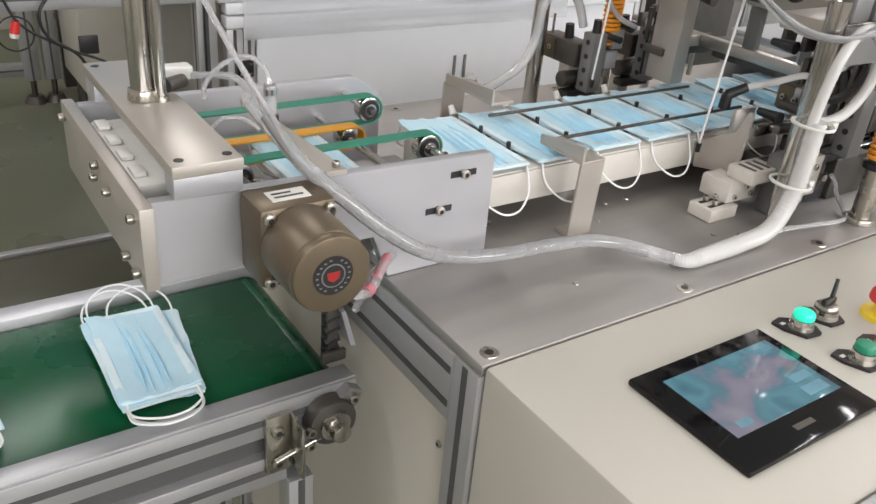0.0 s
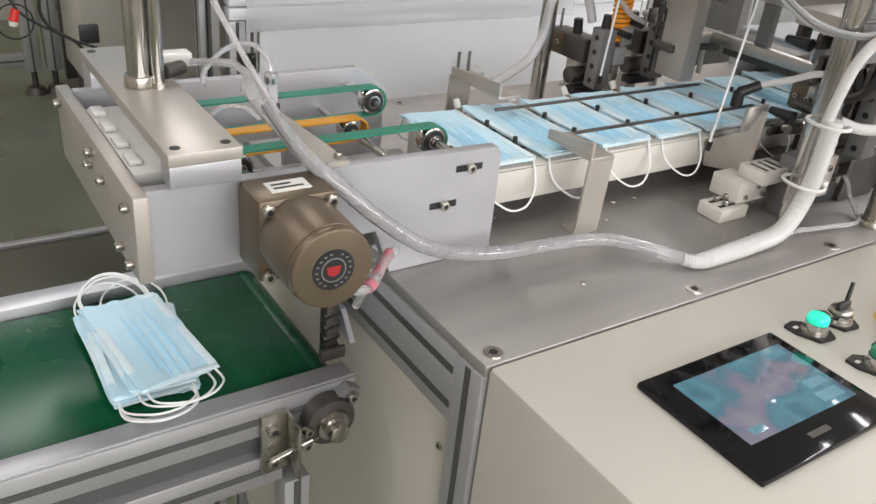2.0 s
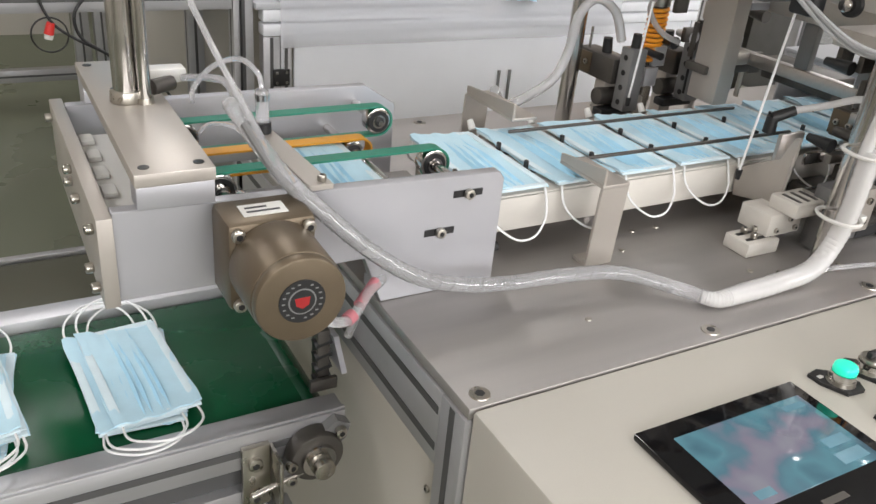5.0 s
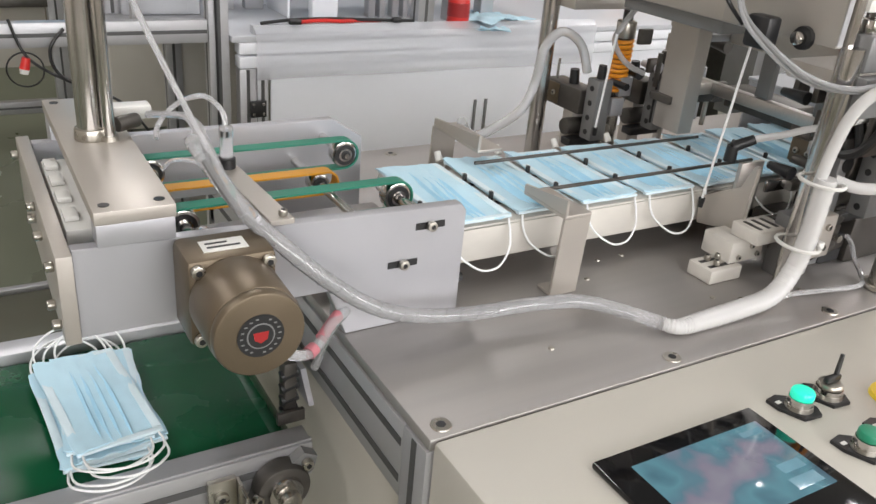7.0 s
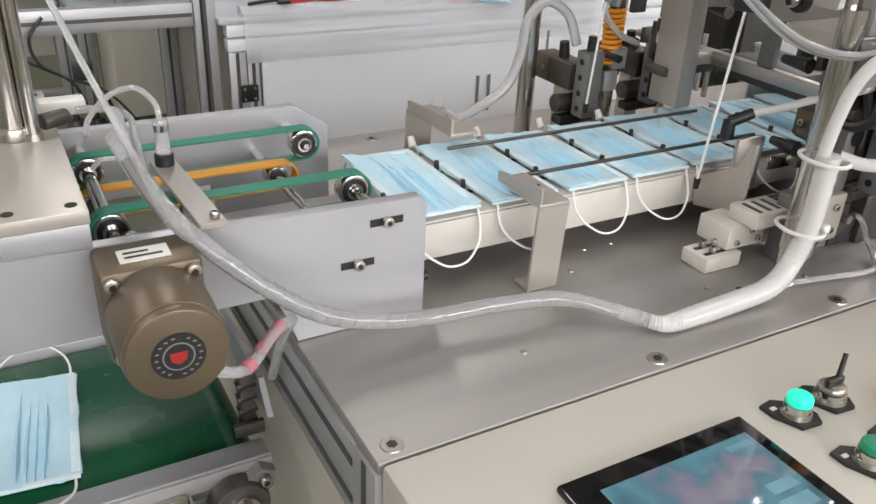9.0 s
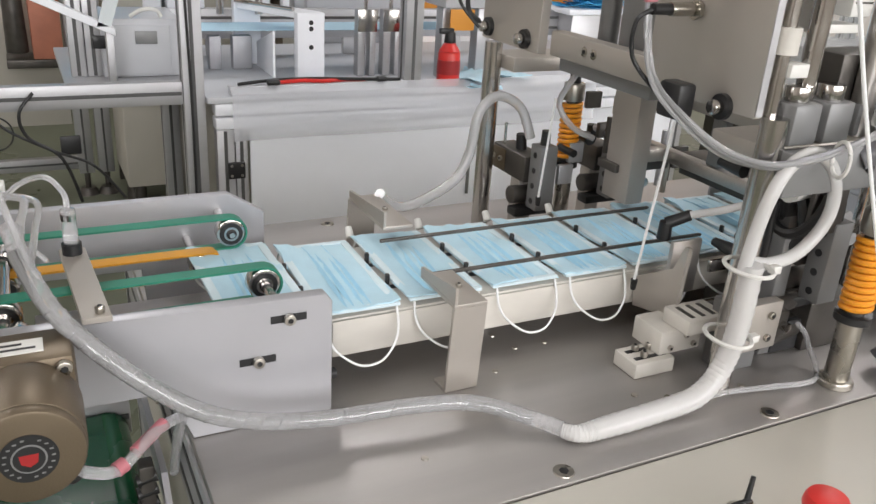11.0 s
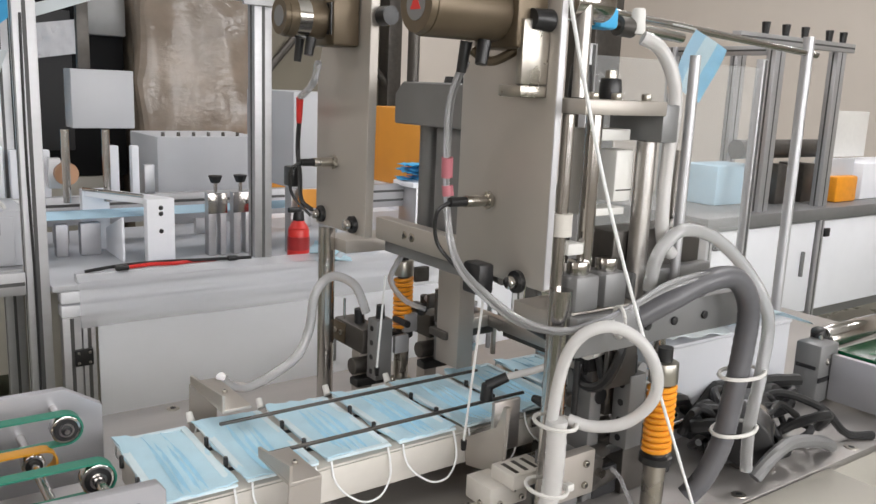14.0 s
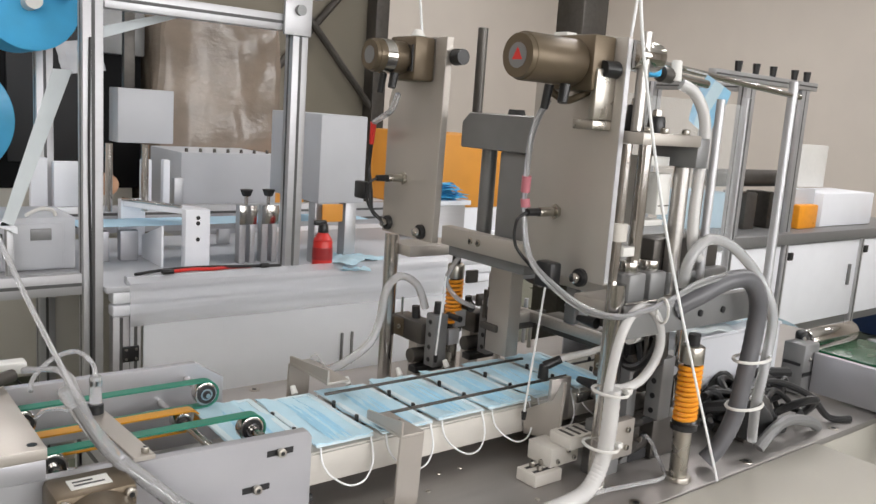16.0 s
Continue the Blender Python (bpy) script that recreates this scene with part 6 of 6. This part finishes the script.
    part("crate", bx(5.4, 6.0, 1.4, 1.9, 0, 0.7, 0.01), material("navy_plastic", (0.03, 0.06, 0.16), 0.4), q)
    part("goods", bx(5.42, 5.98, 1.42, 1.88, 0.70, 0.78, 0.02), material("orange_fabric", (0.65, 0.13, 0.07), 0.6), q)
    # floor strip and the far feet
    setting("floor_strip", bx(-3.0, 0.9, 1.86, 1.885, 0, 0.018, 0.003), ALU, "light metal strip along the floor", "strip")
    setting("floor_mat", bx(-3.0, 0.9, 1.60, 1.855, 0, 0.006, 0.002), FLOORMAT, "dark ribbed floor mat", "mat")
    l = thing("machine_stand", "aluminium machine stand on levelling feet", "machine stand", (0.1, 3.2, 0))
    for x in (-0.7, 0.05, 0.13):
        profile_bar("stand_leg", l, (x, 3.18, 0.10), (x + 0.06, 3.24, 1.0), "z", (0.5,), ("y-",))
        part("foot_stem", cy((x + 0.03, 3.21, 0.03), (x + 0.03, 3.21, 0.10), 0.012, 0.012, 12), DARK, l)
        part("foot_pad", cy((x + 0.03, 3.21, 0.0), (x + 0.03, 3.21, 0.03), 0.045, 0.03, 20), DARK, l)
    profile_bar("stand_rail", l, (-0.7, 3.19, 0.12), (0.05, 3.23, 0.17), "x", (0.5,), ("y-",))
    part("stand_panel", bx(0.20, 1.2, 3.185, 3.195, 0.42, 1.6, 0.002), CREAM, l)
    part("stand_panel", bx(-0.65, 0.045, 3.245, 3.25, 0.30, 0.95, 0.002), CREAM, l)
    part("stand_hinge", bx(0.19, 0.24, 3.170, 3.184, 0.62, 0.67, 0.003), BLACK, l)
    part("stand_hinge", bx(0.19, 0.24, 3.170, 3.184, 1.30, 1.35, 0.003), BLACK, l)
    profile_bar("stand_rail", l, (-0.7, 3.15, 0.98), (1.2, 3.178, 1.03), "x", (0.5,), ("y-",))
    # dark board put in for the shadow below the stand
    part("stand_plinth", bx(0.22, 0.9, 3.30, 3.34, 0.02, 0.40, 0.003), DARK, l)
    # flat mask hung at the top right
    h = thing("hanging_mask", "finished blue and white mask hung on a rod", "mask", (1.05, 0.30, 1.27))
    # a flat mask hung by one corner, blue at both sides of a white middle
    c, e1, e2 = Vector((0.885, 0.253, 1.303)), Vector((0.070, 0.0, -0.026)), Vector((0.040, 0.0, 0.080))
    for n, u0, u1, m in (("side_panel", 0.0, 0.30, BLUEFILM), ("middle_panel", 0.30, 0.66, MASKPALE), ("side_panel", 0.66, 1.0, MASKFOLD)):
        bm = bmesh.new()
        rows = [[bm.verts.new(c + e1 * (u0 + (u1 - u0) * i / 4) + e2 * (j / 8) + Vector((0, 0.006 * math.sin(3.0 * j / 8 + 2 * (u0 + (u1 - u0) * i / 4)), 0))) for i in range(5)] for j in range(9)]
        for p, q in zip(rows, rows[1:]):
            for i in range(4):
                bm.faces.new((p[i], p[i + 1], q[i + 1], q[i]))
        bmesh.ops.solidify(bm, geom=bm.faces[:], thickness=0.0014)
        part(n, bm, m, h)
    part("hanging_cord", cy((0.925, 0.254, 1.383), (0.930, 0.300, 1.392), 0.0015, 0.0015, 8), ELASTIC, h)
    part("rod", cy((0.80, 0.31, 1.40), (1.35, 0.31, 1.37), 0.006, 0.006, 12), CHROME, h)
    part("rod_post", cy((1.32, 0.31, 0.8005), (1.32, 0.31, 1.40), 0.010, 0.010, 14), ALU, h)
    a = thing("acrylic_guard", "clear acrylic guard panel in an aluminium frame", "guard", (1.45, 0.62, 0.80))
    pane = part("pane", bx(1.10, 1.66, 0.628, 0.632, 0.8005, 1.36, 0.001), ACRYLIC, a)
    pane.visible_shadow = False
    for x in (1.085, 1.66):
        profile_bar("guard_post", a, (x, 0.618, 0.8005), (x + 0.02, 0.638, 1.38), "z", (0.5,), ("y-",))


hall_background()


# ---- the moving masks ----
PITCH, FIRST = 0.0925, 0.155
PERIOD = 0.845


def index_time(n):
    """The middle of the chain's step n; the machine pauses once for a moment."""
    return (0.57 if n <= 7 else 0.74) + PERIOD * n


def drop_time(k):
    """When mask k falls on to the belt."""
    return (0.65 if k <= 8 else 0.85) + PERIOD * k

BED_Y, BED_Z = 0.283, 0.8775
LANDED = Vector((-0.234, 0.302, 0.672))


def mask_sheet(seed):
    bm = bmesh.new()
    nx, ny = 26, 14
    w, l = 0.0412, 0.0835
    grid = []
    for top in (1, 0):
        rows = []
        for j in range(ny + 1):
            v = -1 + 2 * j / ny
            row = []
            for i in range(nx + 1):
                u = -1 + 2 * i / nx
                pleat = 0.0011 * ((u * 6.0) % 1.0) * (1 - v ** 6) + 0.0022 * math.exp(-(u / 0.18) ** 2) * (1 - v * v)
                sag = 0.0016 * math.sin(3 * v + 1.5 * u) - 0.0012 * u * u
                pinch = 1 + 0.03 * v * v
                w1 = noise.noise(Vector((2.2 * v, 7.3 * seed, 3.0 if u > 0 else 9.0)))
                w2 = noise.noise(Vector((2.6 * u, 4.1 * seed, 1.0 if v > 0 else 6.0)))
                curl = noise.noise(Vector((1.1 * u, 1.1 * v, 5.7 * seed)))
                lift = 0.0024 * (1 + curl) * (u * u + v * v) * 0.9 + 0.0016 * noise.noise(Vector((4 * u, 5 * v, seed)))
                row.append(bm.verts.new((w * u * pinch + 0.0036 * w1 * abs(u), l * v + 0.0065 * w2 * v * v, pleat + sag + lift + (0.0016 if top else 0))))
            rows.append(row)
        grid.append(rows)
    for k, rows in enumerate(grid):
        for a, b in zip(rows, rows[1:]):
            for i in range(nx):
                q = (a[i], a[i + 1], b[i + 1], b[i])
                bm.faces.new(q if k == 0 else q[::-1])
    up, dn = grid
    for j in range(ny):
        bm.faces.new((up[j][0], up[j + 1][0], dn[j + 1][0], dn[j][0]))
        bm.faces.new((up[j + 1][nx], up[j][nx], dn[j][nx], dn[j + 1][nx]))
    for i in range(nx):
        bm.faces.new((up[0][i + 1], up[0][i], dn[0][i], dn[0][i + 1]))
        bm.faces.new((up[ny][i], up[ny][i + 1], dn[ny][i + 1], dn[ny][i]))
    bmesh.ops.recalc_face_normals(bm, faces=bm.faces)
    return bm


def first_mask(seed):
    rnd = random.Random(40 + seed)
    t = thing("face_mask", "pleated light blue disposable face mask with white ear loops", "face mask", (0, 0, 0), "masks on the line")
    part("pleated_body", mask_sheet(seed), MASK, t)
    for u, w in ((-0.013 + rnd.uniform(-0.002, 0.002), 0.0034), (-0.005 + rnd.uniform(-0.001, 0.001), 0.0040), (0.004 + rnd.uniform(-0.001, 0.001), 0.0042), (0.012 + rnd.uniform(-0.002, 0.002), 0.0032)):
        bm = bmesh.new()
        rows = []
        n = 16
        for j in range(n + 1):
            v = -1 + 2 * j / n
            lift = 0.0030 + 0.0018 * (1 - v * v) + 0.0006 * math.sin(5 * v + 90 * u)
            spread = w * (0.65 + 0.35 * (1 - v * v)) + 0.0006 * math.sin(9 * v + 70 * u)
            x = u + 0.0016 * math.sin(2.2 * v + 40 * u + seed)
            rows.append([bm.verts.new((x - spread * 0.5, 0.078 * v, lift - 0.0022)), bm.verts.new((x + spread * 0.30, 0.078 * v, lift + 0.0012)), bm.verts.new((x + spread * 0.5, 0.078 * v, lift - 0.0002)), bm.verts.new((x + spread * 0.42, 0.078 * v, lift - 0.0025))])
        for a, b in zip(rows, rows[1:]):
            for i in range(3):
                bm.faces.new((a[i], a[i + 1], b[i + 1], b[i]))
            bm.faces.new((a[3], a[0], b[0], b[3]))
        bm.faces.new([rows[0][i] for i in range(4)])
        bm.faces.new([rows[-1][i] for i in (3, 2, 1, 0)])
        bmesh.ops.recalc_face_normals(bm, faces=bm.faces)
        part("pleat_fold", bm, MASKFOLD, t)
    for s in (-1, 1):
        part("end_seam", bx(-0.0405, 0.0405, s * 0.0808 - 0.0035, s * 0.0808 + 0.0035, 0.0002, 0.0036, 0.0008), MASKPALE, t, "pale welded seam")
        part("side_hem", bx(s * 0.0370 - 0.0042, s * 0.0370 + 0.0042, -0.077, 0.077, 0.0016, 0.0040, 0.0008), MASKPALE, t, "pale folded hem")
    for s in (-1, 1):
        pts = [(-0.036, 0, 0.001), (-0.0365, s * 0.018, 0.003), (-0.030, s * 0.034, 0.008), (-0.010, s * 0.049, 0.0125), (0.012, s * 0.048, 0.0125), (0.029, s * 0.033, 0.008), (0.0355, s * 0.017, 0.003), (0.036, 0, 0.001)]
        loop = part("ear_loop", tube(pts, 0.00125, 8, 6), ELASTIC, t, "white elastic ear loop")
        loop.location = (0, s * 0.084, 0)
    return t


MASTERS = [first_mask(i) for i in range(3)]


def clipped(rows):
    """Rows of (seconds, values) cut to the clip, with the ends filled in."""
    def at(time):
        if time <= rows[0][0]:
            return rows[0][1]
        for (t0, a), (t1, b) in zip(rows, rows[1:]):
            if t0 <= time <= t1:
                f = (time - t0) / max(t1 - t0, 1e-6)
                return tuple(p + (q - p) * f for p, q in zip(a, b))
        return rows[-1][1]
    inner = [(t, v) for t, v in rows if 0.02 < t < 15.98]
    return [(0.0, at(0.0))] + inner + [(16.0, at(16.0))]


def mask_life(k):
    """Where mask k is over time: x, y, z and its three turns in degrees."""
    rnd = random.Random(100 + k)
    drop = drop_time(k)
    rows = []
    slots = 8
    start = index_time(k - 1 - slots)
    wait = max(0.0, start / PERIOD)
    jit = (rnd.uniform(-0.002, 0.002), rnd.uniform(-1.5, 1.5))
    y0 = BED_Y + jit[0]
    rows.append((min(-0.5, start - 0.5), (FIRST + PITCH * slots, y0, BED_Z + 0.0030 * wait, 0, 0, jit[1])))
    for s in range(slots, -1, -1):
        ti = index_time(k - 1 - s)
        a = FIRST + PITCH * s
        b = a - PITCH
        rows.append((ti - 0.09, (a, y0, BED_Z, 0, 0, jit[1])))
        rows.append((ti + 0.11, (b, y0, BED_Z if s else 0.8870, 0, 0, jit[1])))
    rows.append((min(index_time(k - 1) + 0.5, drop - 0.2), (-0.200, y0, 0.8870, 0, 0, jit[1])))
    rows.append((drop - 0.12, (-0.202, y0, 0.8870, 0, 0, jit[1])))
    rows.append((drop - 0.06, (-0.204, y0 + 0.004, 0.815, -6, -2, -2)))
    stack, n = divmod(k + 3, 6)
    yaw = (-6 if n == 0 else 9 if n == 5 else 2) + rnd.uniform(-5, 5)
    land = (LANDED.x + rnd.uniform(-0.010, 0.010), LANDED.y + rnd.uniform(-0.008, 0.008), LANDED.z + 0.0042 * n)
    rows.append((drop + 0.0, (land[0] + 0.016, land[1] + 0.008, 0.748, -15 + rnd.uniform(-4, 4), rnd.uniform(-9, 9), yaw - 8)))
    rows.append((drop + 0.07, (land[0] + 0.008, land[1] + 0.004, 0.702, -6 + rnd.uniform(-4, 4), rnd.uniform(-6, 6), yaw - 4)))
    rows.append((drop + 0.13, (*land, 0, 0, yaw)))
    x = land[0]
    for a in range(stack, 4):
        ta = drop_time(6 * a + 2) + 0.14
        rows.append((ta, (x, land[1], land[2], 0, 0, yaw)))
        x -= 0.205 if a < 0 else 0.157 if a == 0 else 0.165
        rows.append((ta + 0.55, (x, land[1], land[2], 0, 0, yaw)))
    return drop, [r for i, r in enumerate(rows)]


def mask_motions():
    masks = {k: MASTERS[k + 9] if k < -6 else copy_thing(MASTERS[k % 3], Matrix.Identity(4)) for k in range(-9, 26)}
    for k, ob in masks.items():
        drop, life = mask_life(k)
        walk(ob, [(t, pose(*v)) for t, v in clipped(life)])
        for loop in ob.children:
            if "ear_loop" in loop.name:
                s = 1 if loop.location.y > 0 else -1
                hang = -s * 72.0
                into = index_time(k - 1)
                turn = clipped([(min(-1.0, into - 2.0), (hang,)), (into - 0.05, (hang,)), (into + 0.25, (2 * hang,)), (drop - 0.08, (2 * hang,)), (drop + 0.02, (hang,)), (drop + 0.13, (0.0,)), (drop + 40.0, (0.0,))])
                walk(loop, [(t, pose(0, s * 0.084, 0, v[0])) for t, v in turn])


def pusher_block():
    t = thing("pusher_block", "white ribbed pusher block sliding down below the bridge", "pusher", (-0.222, 0.29, 0.905))
    part("block", bx(-0.2475, -0.194, 0.208, 0.382, 0.905, 0.925, 0.002), WHITEPLASTIC, t)
    for i in range(4):
        y = 0.225 + 0.042 * i
        part("rib", bx(-0.246, -0.234, y, y + 0.022, 0.925, 0.930, 0.002), WHITEPLASTIC, t)
    for y in (0.214, 0.238, 0.262):
        part("guide_bar", bx(-0.214, -0.208, y, y + 0.010, 0.925, 0.9480, 0.001), DARK, t)
    return t


PUSHER = pusher_block()


def pusher_motion():
    base = Vector((-0.222, 0.29, 0.905))
    rows = [(-1.0, (0.0,))]
    for k in range(-1, 20):
        d = drop_time(k)
        rows += [(d - 0.13, (0.0,)), (d - 0.02, (-0.05,)), (d + 0.06, (-0.05,)), (d + 0.16, (0.0,))]
    walk(PUSHER, [(t, pose(base.x, base.y, base.z + v[0])) for t, v in clipped(rows)])


def chain_dog():
    t = thing("chain_dog", "pair of small black pusher dogs on the transfer chain", "chain dog", (0, 0, 0), "chain dogs")
    for y in (0.250, 0.308):
        part("dog", bx(-0.002, 0.002, y - 0.0025, y + 0.0025, -0.010, 0.004, 0.0008), BLACK, t)
    return t


DOG = chain_dog()


def dog_motions():
    top = [(0.109 + PITCH * i, 0.8835) for i in range(7, -1, -1)]
    ring = top + [(0.135, 0.8555), (0.750, 0.8555)]
    dogs = [DOG if k == 0 else copy_thing(DOG, Matrix.Identity(4)) for k in range(len(ring))]
    for k, ob in enumerate(dogs):
        rows = []
        for j in range(-1, 19):
            ti = index_time(j)
            a, b = ring[(k + j) % len(ring)], ring[(k + j + 1) % len(ring)]
            rows += [(ti - 0.09, (a[0], a[1])), (ti + 0.11, (b[0], b[1]))]
        walk(ob, [(t, pose(v[0], 0, v[1])) for t, v in clipped(rows)])


def loop_motion():
    """The looped hose swings about its riser with each stroke of the winding wheel."""
    rows = [(-1.0, (-42.0,))]
    for n in range(-1, 19):
        ti = index_time(n)
        rows += [(ti - 0.04, (-42.0,)), (ti + 0.05, (0.0,)), (ti + 0.38, (0.0,)), (ti + 0.47, (-42.0,))]
    axis = Matrix.Translation((0.068, -0.009, 0.0))
    walk(HOSE_LOOP, [(t, axis @ pose(0, 0, 0, 0, 0, v[0]) @ axis.inverted()) for t, v in clipped(rows)])


def motions():
    loop_motion()
    mask_motions()
    pusher_motion()
    dog_motions()


motions()
